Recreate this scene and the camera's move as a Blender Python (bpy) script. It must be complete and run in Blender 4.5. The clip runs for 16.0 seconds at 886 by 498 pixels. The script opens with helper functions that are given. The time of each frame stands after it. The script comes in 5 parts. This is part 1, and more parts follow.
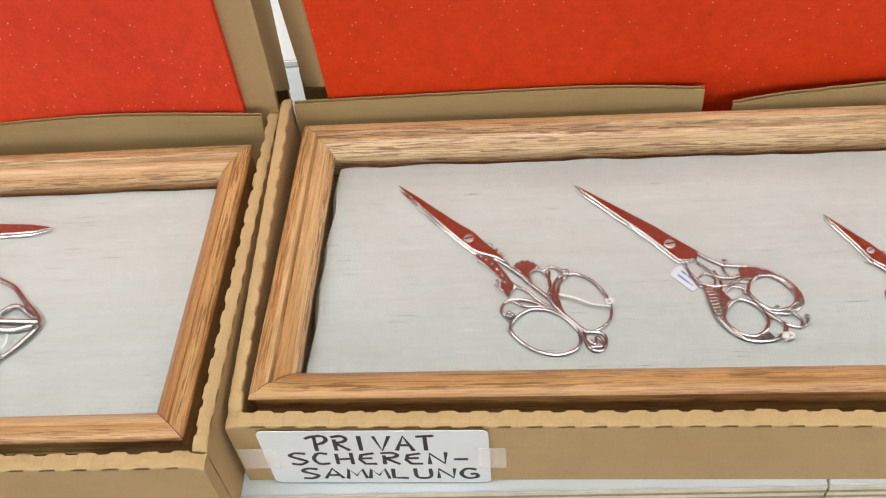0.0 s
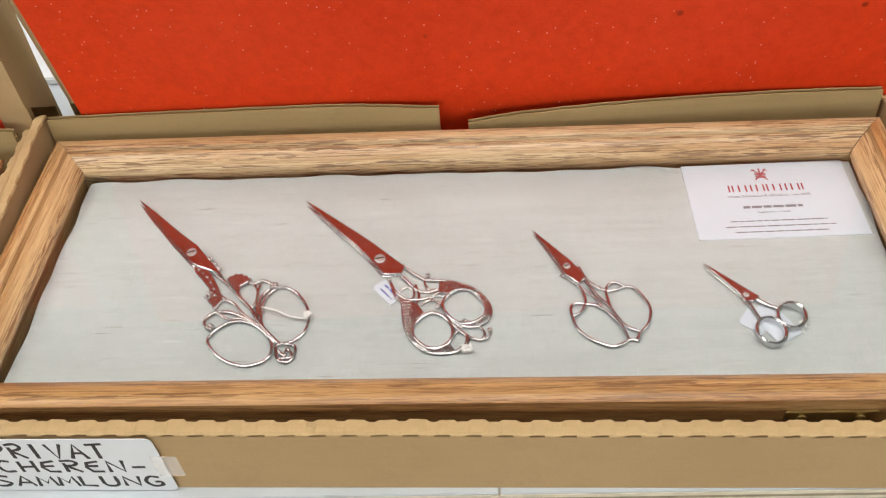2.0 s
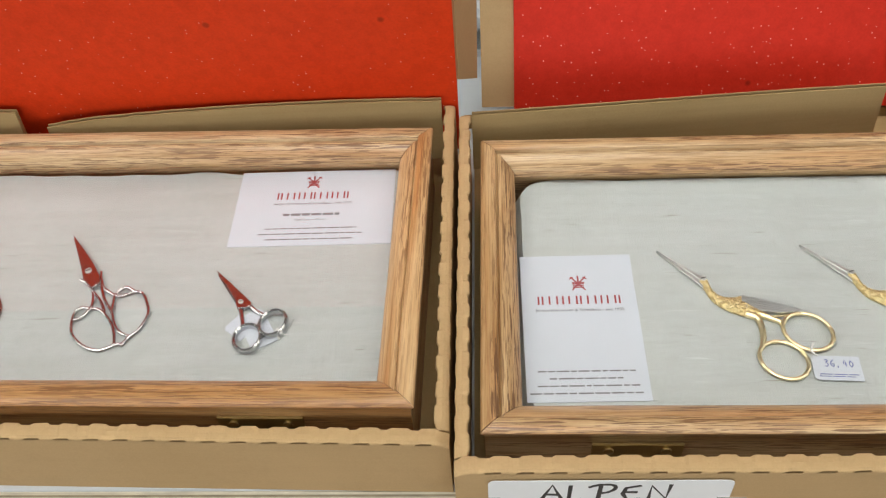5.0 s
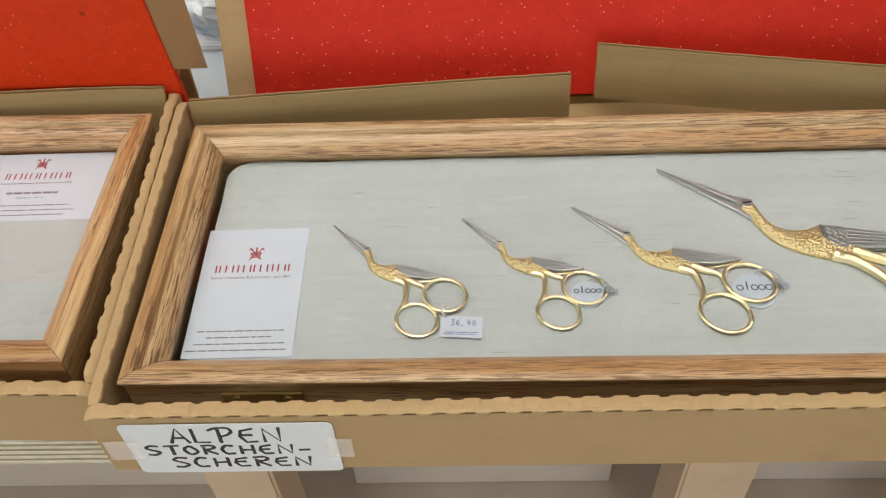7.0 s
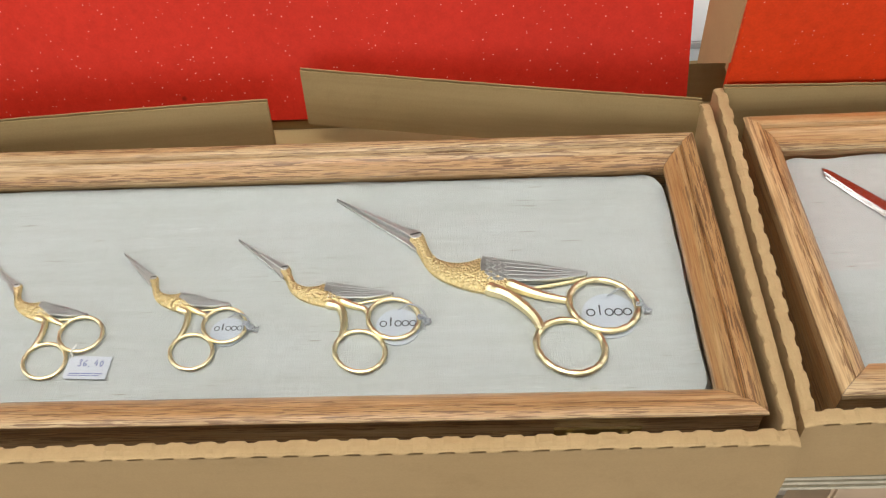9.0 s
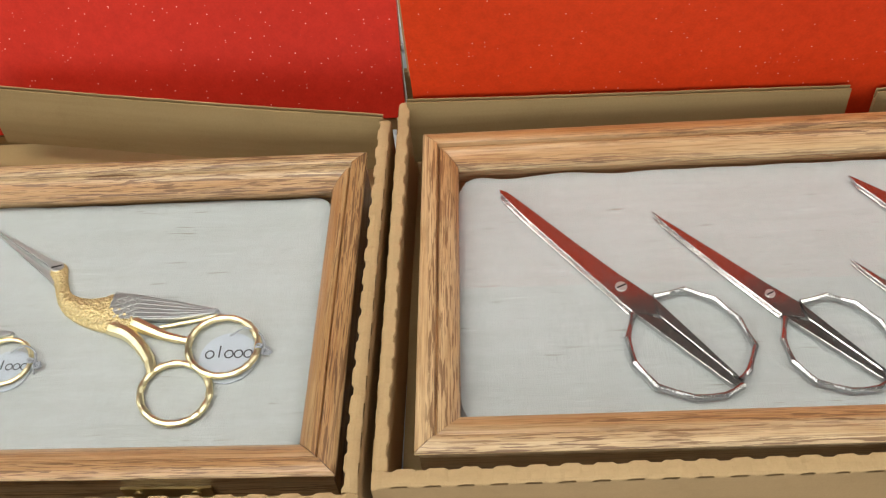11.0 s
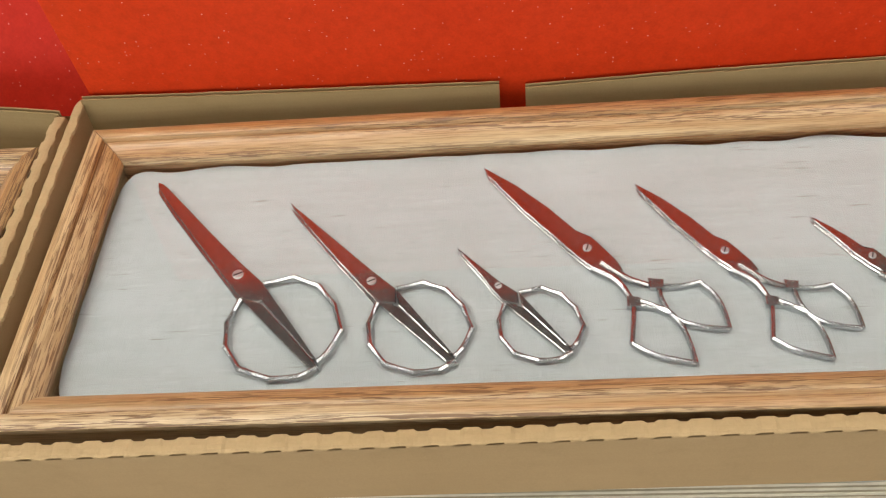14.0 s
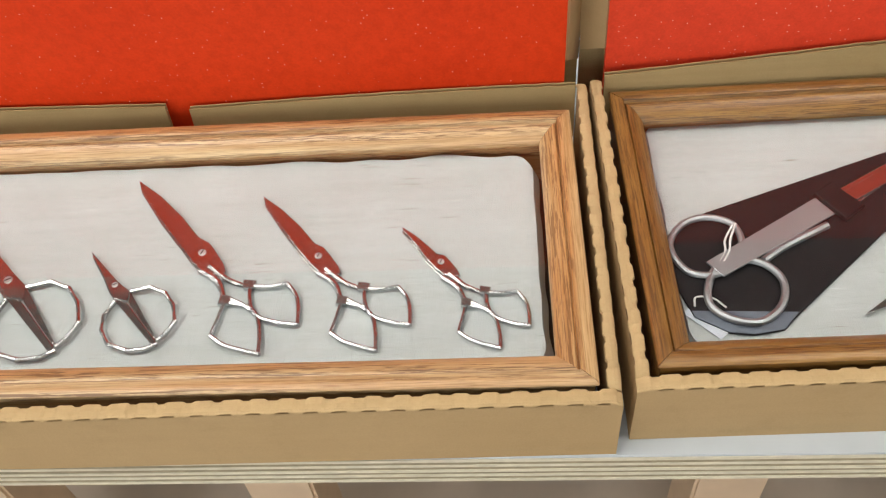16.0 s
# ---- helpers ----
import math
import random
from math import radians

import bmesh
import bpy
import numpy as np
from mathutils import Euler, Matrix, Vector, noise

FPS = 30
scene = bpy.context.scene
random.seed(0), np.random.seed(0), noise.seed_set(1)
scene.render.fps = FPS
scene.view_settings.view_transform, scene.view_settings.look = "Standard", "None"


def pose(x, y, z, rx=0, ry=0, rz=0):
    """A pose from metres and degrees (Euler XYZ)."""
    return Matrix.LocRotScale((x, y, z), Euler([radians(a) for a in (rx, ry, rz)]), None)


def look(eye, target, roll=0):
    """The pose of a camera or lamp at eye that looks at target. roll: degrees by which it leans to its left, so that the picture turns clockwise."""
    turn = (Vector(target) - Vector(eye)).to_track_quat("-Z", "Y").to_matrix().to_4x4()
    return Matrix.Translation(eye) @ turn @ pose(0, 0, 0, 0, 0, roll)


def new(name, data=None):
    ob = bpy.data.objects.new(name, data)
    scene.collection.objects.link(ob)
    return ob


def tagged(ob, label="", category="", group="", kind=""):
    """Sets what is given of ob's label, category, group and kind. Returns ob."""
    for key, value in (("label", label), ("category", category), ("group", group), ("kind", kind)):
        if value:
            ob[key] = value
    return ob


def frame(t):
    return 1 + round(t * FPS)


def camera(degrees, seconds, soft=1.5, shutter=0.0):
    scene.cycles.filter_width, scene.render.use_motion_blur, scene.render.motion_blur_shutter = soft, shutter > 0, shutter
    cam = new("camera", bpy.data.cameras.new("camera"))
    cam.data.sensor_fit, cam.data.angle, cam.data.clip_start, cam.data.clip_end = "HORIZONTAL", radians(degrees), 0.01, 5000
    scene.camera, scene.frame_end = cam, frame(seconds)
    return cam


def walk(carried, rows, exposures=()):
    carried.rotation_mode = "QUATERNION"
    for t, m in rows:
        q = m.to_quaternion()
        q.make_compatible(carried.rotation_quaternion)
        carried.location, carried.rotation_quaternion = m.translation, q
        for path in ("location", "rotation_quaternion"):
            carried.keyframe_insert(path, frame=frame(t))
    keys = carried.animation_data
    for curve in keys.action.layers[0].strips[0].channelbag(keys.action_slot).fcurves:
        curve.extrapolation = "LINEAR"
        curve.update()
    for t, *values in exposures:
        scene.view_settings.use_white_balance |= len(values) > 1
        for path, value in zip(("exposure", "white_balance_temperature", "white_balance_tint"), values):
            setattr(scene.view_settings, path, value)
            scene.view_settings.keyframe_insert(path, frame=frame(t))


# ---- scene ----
cam = camera(53.0, 16.0, soft=1.2)
PATH = [
    (0.0, 0.1034, -0.2047, 1.1240, 41.87, 4.20, 1.00),
    (0.5, 0.1408, -0.2024, 1.1271, 42.07, 3.89, 0.73),
    (1.0, 0.1623, -0.2046, 1.1314, 42.26, 3.82, 0.64),
    (1.5, 0.2008, -0.2089, 1.1241, 42.32, 3.78, 0.80),
    (2.0, 0.2429, -0.2101, 1.1245, 42.65, 3.65, 0.88),
    (2.5, 0.2837, -0.2110, 1.1199, 42.77, 3.55, 1.22),
    (3.0, 0.3245, -0.2075, 1.1173, 42.76, 3.45, 1.31),
    (3.5, 0.3638, -0.1999, 1.1121, 42.57, 3.46, 1.44),
    (4.0, 0.4026, -0.1977, 1.1163, 42.12, 3.25, 1.45),
    (6.5, 0.6080, -0.2306, 1.1430, 41.12, 2.91, 1.15),
    (7.0, 0.6458, -0.2398, 1.1456, 41.17, 2.64, 0.74),
    (7.5, 0.6731, -0.2449, 1.1485, 41.48, 2.54, 0.08),
    (8.0, 0.7201, -0.2418, 1.1391, 41.53, 2.44, -0.10),
    (8.5, 0.7830, -0.2267, 1.1355, 41.54, 2.31, -0.07),
    (9.0, 0.8202, -0.2189, 1.1358, 41.66, 2.52, 0.02),
    (9.5, 0.8801, -0.1987, 1.1307, 40.89, 2.86, 0.19),
    (12.0, 1.0754, -0.1719, 1.1251, 39.33, 4.91, 1.12),
    (12.5, 1.1119, -0.1759, 1.1256, 39.37, 5.06, 1.43),
    (13.0, 1.1428, -0.1779, 1.1261, 39.40, 4.89, 1.34),
    (13.5, 1.1717, -0.1802, 1.1245, 39.30, 4.89, 1.24),
    (14.0, 1.1982, -0.1855, 1.1249, 39.12, 4.78, 1.10),
    (14.5, 1.2342, -0.1952, 1.1334, 39.61, 4.68, 1.23),
    (15.0, 1.2890, -0.2013, 1.1383, 39.59, 4.60, 1.23),
    (15.5, 1.3429, -0.2114, 1.1410, 39.79, 4.25, 1.06),
    (16.0, 1.3958, -0.2192, 1.1465, 40.23, 4.16, 1.40),
]
EXPOSURES = [(0.0, -0.34), (4.0, -0.38), (6.5, -0.6), (7.5, -0.5), (9.5, -0.38), (12.0, -0.44), (13.0, -0.42), (14.0, -0.36), (15.0, -0.32), (16.0, -0.12)]
walk(cam, [(t, pose(*p)) for t, *p in PATH], EXPOSURES)

# ---- world and lamps ----
L = 0.79      # height of the linen in the cases
TABLE = L - 0.034
world = bpy.data.worlds.new("world")
scene.world = world
world.use_nodes = True
world.node_tree.nodes["Background"].inputs[0].default_value = (0.9, 0.95, 1.0, 1)
world.node_tree.nodes["Background"].inputs[1].default_value = 0.05


def area_lamp(name, m, sx, sy, watts, colour):
    d = bpy.data.lights.new(name, "AREA")
    d.shape, d.size, d.size_y, d.energy, d.color = "RECTANGLE", sx, sy, watts, colour
    ob = new(name, d)
    ob.matrix_world = m
    return ob


LAMPS = ((-1.5, -0.4, 16), (0.35, -0.4, 16), (2.8, -0.4, 5), (-1.5, 0.55, 4), (0.6, 0.55, 4), (2.7, 0.55, 4))
for lx, ly, watts in LAMPS:
    area_lamp("ceiling_lamp_light", look((lx, ly, 3.055), (lx, ly, 0)), 1.5, 0.7 if watts > 4.5 else 0.28, watts, (1.0, 0.98, 0.965))

# daylight through the window in the wall behind the camera
WIN_X, WIN_Z = (-1900, 2300), (950, 2300)
area_lamp("window_daylight", look((0.2, -2.58, 1.625), (0.2, 0, 1.625)), 4.16, 1.31, 62, (0.95, 0.985, 1.0))

# ---- materials ----
M = {}


class Nodes:
    """A small builder for node materials."""

    def __init__(self, name, rough=0.5, metal=0.0, spec=0.5):
        self.mat = bpy.data.materials.new(name)
        self.mat.use_nodes = True
        self.t = self.mat.node_tree
        self.b = self.t.nodes["Principled BSDF"]
        self.b.inputs["Roughness"].default_value = rough
        self.b.inputs["Metallic"].default_value = metal
        self.b.inputs["Specular IOR Level"].default_value = spec
        self.coord = self.t.nodes.new("ShaderNodeTexCoord").outputs["Object"]
        M[name] = self.mat

    def add(self, kind, links=(), **values):
        n = self.t.nodes.new(kind)
        for k, v in values.items():
            if k.startswith("i_"):
                n.inputs[k[2:].replace("_", " ")].default_value = v
            elif k == "operation":
                n.operation = v
            elif k == "blend":
                n.blend_type = v
            elif k == "feature":
                n.feature = v
        for a, b in links:
            self.t.links.new(a, n.inputs[b])
        return n

    def scaled(self, sx, sy, sz, random_by=0.0):
        m = self.add("ShaderNodeMapping", [(self.coord, "Vector")])
        m.inputs["Scale"].default_value = (sx, sy, sz)
        if random_by:
            r = self.add("ShaderNodeObjectInfo").outputs["Random"]
            k = self.add("ShaderNodeMath", [(r, 0)], operation="MULTIPLY")
            k.inputs[1].default_value = random_by
            self.t.links.new(k.outputs[0], m.inputs["Location"])
        return m.outputs[0]

    def noise(self, vec, scale, detail=4.0, rough=0.55, distort=0.0):
        n = self.add("ShaderNodeTexNoise", [(vec, "Vector")], i_Scale=scale, i_Detail=detail, i_Roughness=rough, i_Distortion=distort)
        return n.outputs["Fac"]

    def ramp(self, fac, stops):
        n = self.add("ShaderNodeValToRGB", [(fac, "Fac")])
        e = n.color_ramp.elements
        while len(e) < len(stops):
            e.new(0.5)
        for s, (p, c) in zip(e, stops):
            s.position = p
            s.color = (*c, 1) if len(c) == 3 else (c[0], c[0], c[0], 1)
        return n.outputs["Color"]

    def mix(self, fac, a, b, blend="MIX"):
        n = self.t.nodes.new("ShaderNodeMixRGB")
        n.blend_type = blend
        for v, i in ((fac, 0), (a, 1), (b, 2)):
            if isinstance(v, (int, float)):
                n.inputs[i].default_value = v
            elif isinstance(v, tuple):
                n.inputs[i].default_value = (*v, 1)
            else:
                self.t.links.new(v, n.inputs[i])
        return n.outputs[0]

    def colour(self, out):
        self.t.links.new(out, self.b.inputs["Base Color"])
        return self

    def rough(self, out):
        self.t.links.new(out, self.b.inputs["Roughness"])
        return self

    def bump(self, out, strength, dist):
        n = self.add("ShaderNodeBump", [(out, "Height")], i_Strength=strength, i_Distance=dist)
        self.t.links.new(n.outputs[0], self.b.inputs["Normal"])
        return self


def plain(name, colour, rough=0.5, metal=0.0, spec=0.5, vary=0.08, size=60.0, bump=0.0):
    m = Nodes(name, rough, metal, spec)
    n = m.noise(m.coord, size, 5)
    lo, hi = tuple(c * (1 - vary) for c in colour), tuple(min(1, c * (1 + vary)) for c in colour)
    m.colour(m.ramp(n, [(0.3, lo), (0.7, hi)]))
    if bump:
        m.bump(n, bump, 0.001)
    return m.mat


def wood(name, axis, light, mid, dark, pore=0.75):
    """Oak with the grain along the axis: broad pale and ruddy bands, long fibres and dark pores in rows."""
    m = Nodes(name, 0.34, 0.0, 0.5)

    def along(f, by):
        k = [1.0, 1.0, 1.0]
        k["xy".index(axis)] = f
        return m.scaled(*k, random_by=by)

    ruddy = (mid[0] * 0.95, mid[1] * 0.78, mid[2] * 0.66)
    bands = m.noise(along(0.03, 3.7), 70, 2, 0.5, 0.6)
    rings = m.noise(along(0.03, 4.3), 300, 3, 0.6, 0.6)
    fibre = m.noise(along(0.03, 2.9), 1300, 3, 0.65)
    base = m.ramp(bands, [(0.40, ruddy), (0.48, mid), (0.58, light)])
    base = m.mix(0.3, base, m.ramp(rings, [(0.34, ruddy), (0.5, mid), (0.62, light)]))
    base = m.mix(0.75, base, m.ramp(fibre, [(0.36, (0.62, 0.52, 0.42)), (0.52, (1.0, 1.0, 1.0)), (0.75, (1.12, 1.12, 1.1))]), "MULTIPLY")
    rows = m.ramp(m.noise(along(0.02, 1.3), 130, 2, 0.5), [(0.42, (0.08,)), (0.54, (1.0,))])
    streak = m.noise(along(0.05, 5.1), 820, 2, 0.5, 0.2)
    fine = m.noise(along(0.04, 6.3), 1700, 2, 0.55)
    wide = m.add("ShaderNodeMath", [(m.ramp(streak, [(0.57, (0.0,)), (0.592, (1.0,))]), 0), (rows, 1)], operation="MULTIPLY").outputs[0]
    thin = m.add("ShaderNodeMath", [(m.ramp(fine, [(0.565, (0.0,)), (0.59, (0.9,))]), 0), (rows, 1)], operation="MULTIPLY").outputs[0]
    pores = m.add("ShaderNodeMath", [(wide, 0), (thin, 1)], operation="MAXIMUM").outputs[0]
    faded = m.add("ShaderNodeMath", [(pores, 0)], operation="MULTIPLY")
    faded.inputs[1].default_value = pore
    base = m.mix(faded.outputs[0], base, tuple(0.95 * q for q in dark))
    blot = m.noise(m.coord, 16, 4)
    base = m.mix(0.5, base, m.ramp(blot, [(0.3, (0.8, 0.7, 0.58)), (0.7, (1.0, 1.0, 1.0))]), "MULTIPLY")
    m.colour(base)
    m.rough(m.ramp(fibre, [(0.3, (0.32,)), (0.7, (0.46,))]))
    m.b.inputs["Coat Weight"].default_value = 0.3
    m.b.inputs["Coat Roughness"].default_value = 0.22
    m.bump(m.mix(0.8, fibre, pores, "SUBTRACT"), 0.35, 0.0006)
    return m.mat


OAKS = {
    "honey": ((0.67, 0.485, 0.26), (0.51, 0.31, 0.132), (0.19, 0.082, 0.027)),
    "tan": ((0.61, 0.44, 0.235), (0.44, 0.275, 0.120), (0.135, 0.064, 0.025)),
    "amber": ((0.66, 0.48, 0.26), (0.51, 0.31, 0.135), (0.16, 0.070, 0.025)),
    "brown": ((0.34, 0.185, 0.050), (0.25, 0.122, 0.028), (0.10, 0.042, 0.012)),
    "straw": ((0.65, 0.49, 0.285), (0.53, 0.36, 0.18), (0.19, 0.095, 0.038)),
    "russet": ((0.56, 0.345, 0.145), (0.44, 0.24, 0.09), (0.15, 0.062, 0.02)),
}
for tone, (a, b, c) in OAKS.items():
    for axis in "xy":
        wood("oak_%s_%s" % (tone, axis), axis, a, b, c, 0.88 if tone in ("tan", "straw") else 0.74)


def cardboard(name, colour, dark, flutes=0.55):
    m = Nodes(name, 0.82, 0.0, 0.2)
    v = m.scaled(1, 1, 1, random_by=2.0)
    cloud = m.noise(v, 9, 4)
    fibre = m.noise(v, 900, 3)
    col = m.ramp(cloud, [(0.3, dark), (0.7, colour)])
    col = m.mix(0.22, col, m.ramp(fibre, [(0.3, dark), (0.7, tuple(min(1, 1.15 * q) for q in colour))]))
    flute = m.noise(m.scaled(0.04, 0.04, 1, random_by=1.1), 210, 3, 0.6)
    col = m.mix(flutes, col, m.ramp(flute, [(0.3, (0.84, 0.82, 0.78)), (0.6, (1.0, 1.0, 1.0))]), "MULTIPLY")
    scuff = m.noise(v, 38, 5, 0.7)
    col = m.mix(0.4, col, m.ramp(scuff, [(0.3, (0.86, 0.84, 0.80)), (0.45, (1.0, 1.0, 1.0)), (0.7, (1.06, 1.06, 1.05))]), "MULTIPLY")
    m.colour(col)
    m.bump(m.mix(0.4, fibre, m.mix(0.5, flute, m.noise(v, 55, 3))), 0.3, 0.0007)
    return m.mat


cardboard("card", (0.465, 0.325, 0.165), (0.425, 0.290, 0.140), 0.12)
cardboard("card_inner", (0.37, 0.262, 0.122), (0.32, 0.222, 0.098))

# linen: two crossed thread sets with dark slubs and pale flecks
for name, tone in (("linen", 1.03), ("linen_pale", 1.09)):
    m = Nodes(name, 0.9, 0.0, 0.15)
    vx, vy = m.scaled(0.06, 1, 1), m.scaled(1, 0.06, 1)
    tx, ty = m.noise(vx, 2300, 2), m.noise(vy, 2300, 2)
    sx, sy = m.noise(m.scaled(0.07, 1, 1), 560, 3), m.noise(m.scaled(1, 0.09, 1), 620, 3)
    lx = m.noise(m.scaled(0.05, 1, 1), 240, 3, 0.6)
    weave = m.mix(0.5, tx, ty)
    col = m.ramp(weave, [(0.34, tuple(tone * q for q in (0.445, 0.467, 0.463))), (0.64, tuple(tone * q for q in (0.530, 0.558, 0.556)))])
    col = m.mix(0.75, col, m.ramp(sx, [(0.27, (0.58, 0.52, 0.44)), (0.335, (1, 1, 1))]), "MULTIPLY")
    col = m.mix(0.3, col, m.ramp(sy, [(0.24, (0.75, 0.72, 0.66)), (0.33, (1, 1, 1))]), "MULTIPLY")
    col = m.mix(0.5, col, m.ramp(sx, [(0.64, (1, 1, 1)), (0.74, (1.3, 1.3, 1.3))]), "MULTIPLY")
    col = m.mix(0.3, col, m.ramp(lx, [(0.3, (0.88, 0.87, 0.84)), (0.6, (1.04, 1.04, 1.05))]), "MULTIPLY")
    col = m.mix(0.6, col, m.ramp(m.noise(m.coord, 14, 4), [(0.3, (0.90, 0.90, 0.88)), (0.7, (1.03, 1.03, 1.03))]), "MULTIPLY")
    folds = m.mix(0.5, weave, m.noise(m.scaled(0.5, 1, 1), 48, 3))
    m.colour(col).bump(folds, 0.35, 0.0022)

# red foam sheets; the glitter is bright specks in the skin
for name, colour, lo, few in (("foam_bright", (0.82, 0.062, 0.012), (0.76, 0.050, 0.009), 0.93), ("foam_coral", (0.83, 0.072, 0.028), (0.75, 0.058, 0.022), 0.90), ("foam_glitter", (0.63, 0.034, 0.016), (0.56, 0.028, 0.013), 0.87)):
    m = Nodes(name, 0.6, 0.0, 0.12)
    c = m.noise(m.coord, 7, 3)
    g = m.noise(m.coord, 700, 3, 0.7)
    col = m.ramp(c, [(0.3, lo), (0.7, colour)])
    col = m.mix(0.5, col, m.ramp(m.noise(m.coord, 150, 4, 0.65), [(0.34, (0.80, 0.72, 0.72)), (0.6, (1.0, 1.0, 1.0))]), "MULTIPLY")
    col = m.mix(0.4, col, m.ramp(g, [(0.3, (0.72, 0.66, 0.66)), (0.7, (1.0, 1.0, 1.0))]), "MULTIPLY")
    vor = m.add("ShaderNodeTexVoronoi", [(m.coord, "Vector")], i_Scale=480.0)
    near = m.ramp(vor.outputs["Distance"], [(0.09, (1.0,)), (0.2, (0.0,))])
    sep = m.add("ShaderNodeSeparateColor", [(vor.outputs["Color"], 0)])
    pick = m.ramp(sep.outputs[0], [(few - 0.01, (0.0,)), (few, (1.0,))])
    speck = m.add("ShaderNodeMath", [(near, 0), (pick, 1)], operation="MULTIPLY").outputs[0]
    dk = m.add("ShaderNodeTexVoronoi", [(m.coord, "Vector")], i_Scale=26.0)
    dsep = m.add("ShaderNodeSeparateColor", [(dk.outputs["Color"], 0)])
    dspot = m.add("ShaderNodeMath", [(m.ramp(dk.outputs["Distance"], [(0.03, (1.0,)), (0.06, (0.0,))]), 0), (m.ramp(dsep.outputs[1], [(0.75, (0.0,)), (0.76, (1.0,))]), 1)], operation="MULTIPLY").outputs[0]
    col = m.mix(dspot, col, tuple(0.45 * q for q in colour))
    col = m.mix(speck, col, (0.95, 0.62, 0.5))
    m.colour(col).bump(g, 0.12, 0.0006)
    m.rough(m.ramp(speck, [(0.0, (0.52,)), (1.0, (0.2,))]))


def metal(name, colour, rough, bump=0.0, scale=300.0):
    m = Nodes(name, rough, 1.0)
    n = m.noise(m.coord, scale, 3)
    lo = tuple(0.9 * c for c in colour)
    m.colour(m.ramp(n, [(0.3, lo), (0.7, colour)]))
    if rough > 0.3:
        m.rough(m.ramp(n, [(0.3, (rough * 0.85,)), (0.7, (rough * 1.2,))]))
    uneven = m.noise(m.coord, 55, 2)
    m.bump(m.mix(0.12 * bump / (bump + 0.2), uneven, n), 0.3, 0.0016)
    return m.mat


metal("steel", (0.60, 0.585, 0.575), 0.2)
metal("steel_bow", (0.60, 0.60, 0.605), 0.25, 0.04)
metal("steel_satin", (0.47, 0.485, 0.50), 0.5, 0.0, 900)
metal("beak_steel", (0.74, 0.73, 0.72), 0.42, 0.03, 500)
metal("silver_relief", (0.52, 0.505, 0.495), 0.27, 0.15, 500)
metal("gold", (0.97, 0.85, 0.53), 0.33, 0.3, 420)
metal("gold_relief", (0.97, 0.85, 0.53), 0.36, 0.3, 600)
metal("silver_wing", (0.56, 0.565, 0.56), 0.42, 0.05, 700)
metal("screw_steel", (0.72, 0.71, 0.69), 0.42)
metal("brass", (0.45, 0.34, 0.15), 0.4, 0.15, 200)
m = Nodes("gold_scales", 0.5, 1.0)
vor = m.add("ShaderNodeTexVoronoi", [(m.coord, "Vector")], i_Scale=750.0)
m.colour(m.ramp(vor.outputs["Distance"], [(0.1, (0.95, 0.81, 0.47)), (0.75, (0.80, 0.63, 0.31))]))
m.bump(vor.outputs["Distance"], 0.9, 0.0008)
plain("slot_dark", (0.03, 0.028, 0.025), 0.6)
plain("case_inside", (0.10, 0.065, 0.04), 0.8)
plain("paper", (0.63, 0.665, 0.735), 0.6, 0, 0.3, 0.02)
plain("paper_sign", (0.74, 0.77, 0.78), 0.6, 0, 0.3, 0.025)
plain("tag_silver", (0.55, 0.60, 0.67), 0.4, 0, 0.5, 0.05)
plain("ink_black", (0.012, 0.012, 0.014), 0.5)
plain("ink_grey", (0.06, 0.06, 0.07), 0.6)
plain("ink_pale", (0.2, 0.2, 0.22), 0.6)
plain("ink_red", (0.34, 0.05, 0.055), 0.6)
plain("ink_blue", (0.10, 0.13, 0.38), 0.6)
plain("thread", (0.78, 0.77, 0.75), 0.9, 0, 0.1, 0.1, 900, 0.3)
plain("thread_grey", (0.42, 0.44, 0.48), 0.85, 0, 0.1, 0.15, 900, 0.3)
plain("sleeve_black", (0.012, 0.010, 0.011), 0.5, 0, 0.25, 0.2, 300, 0.1)
plain("sleeve_grey", (0.14, 0.16, 0.20), 0.5, 0, 0.4, 0.1)
plain("laminate", (0.50, 0.54, 0.56), 0.38, 0, 0.5, 0.04, 30)
plain("ply_light", (0.66, 0.61, 0.47), 0.7, 0, 0.3, 0.12, 120, 0.1)
plain("ply_dark", (0.33, 0.28, 0.18), 0.75, 0, 0.2, 0.2, 140, 0.1)
plain("beech", (0.66, 0.50, 0.34), 0.5, 0, 0.4, 0.06, 18)
plain("white_paint", (0.80, 0.80, 0.79), 0.6, 0, 0.4, 0.03, 3)
# wall_grey darkened, so that glass and steel mirror a dim background
plain("wall_reflection_dark", (0.10, 0.095, 0.09), 0.8, 0, 0.2, 0.05, 3)
plain("wall_grey", (0.29, 0.285, 0.28), 0.7, 0, 0.3, 0.04, 3)
plain("white_plastic", (0.78, 0.79, 0.80), 0.35, 0, 0.5, 0.03, 12)
plain("tub_cream", (0.76, 0.68, 0.58), 0.4, 0, 0.4, 0.05, 12)
plain("floor_wood", (0.62, 0.53, 0.44), 0.5, 0, 0.4, 0.1, 8)
plain("ceiling_white", (0.26, 0.25, 0.24), 0.8, 0, 0.2, 0.02, 2)

m = Nodes("lamp_glow")
m.b.inputs["Base Color"].default_value = (1, 1, 1, 1)
m.b.inputs["Emission Color"].default_value = (1.0, 0.96, 0.9, 1)
m.b.inputs["Emission Strength"].default_value = 6.0


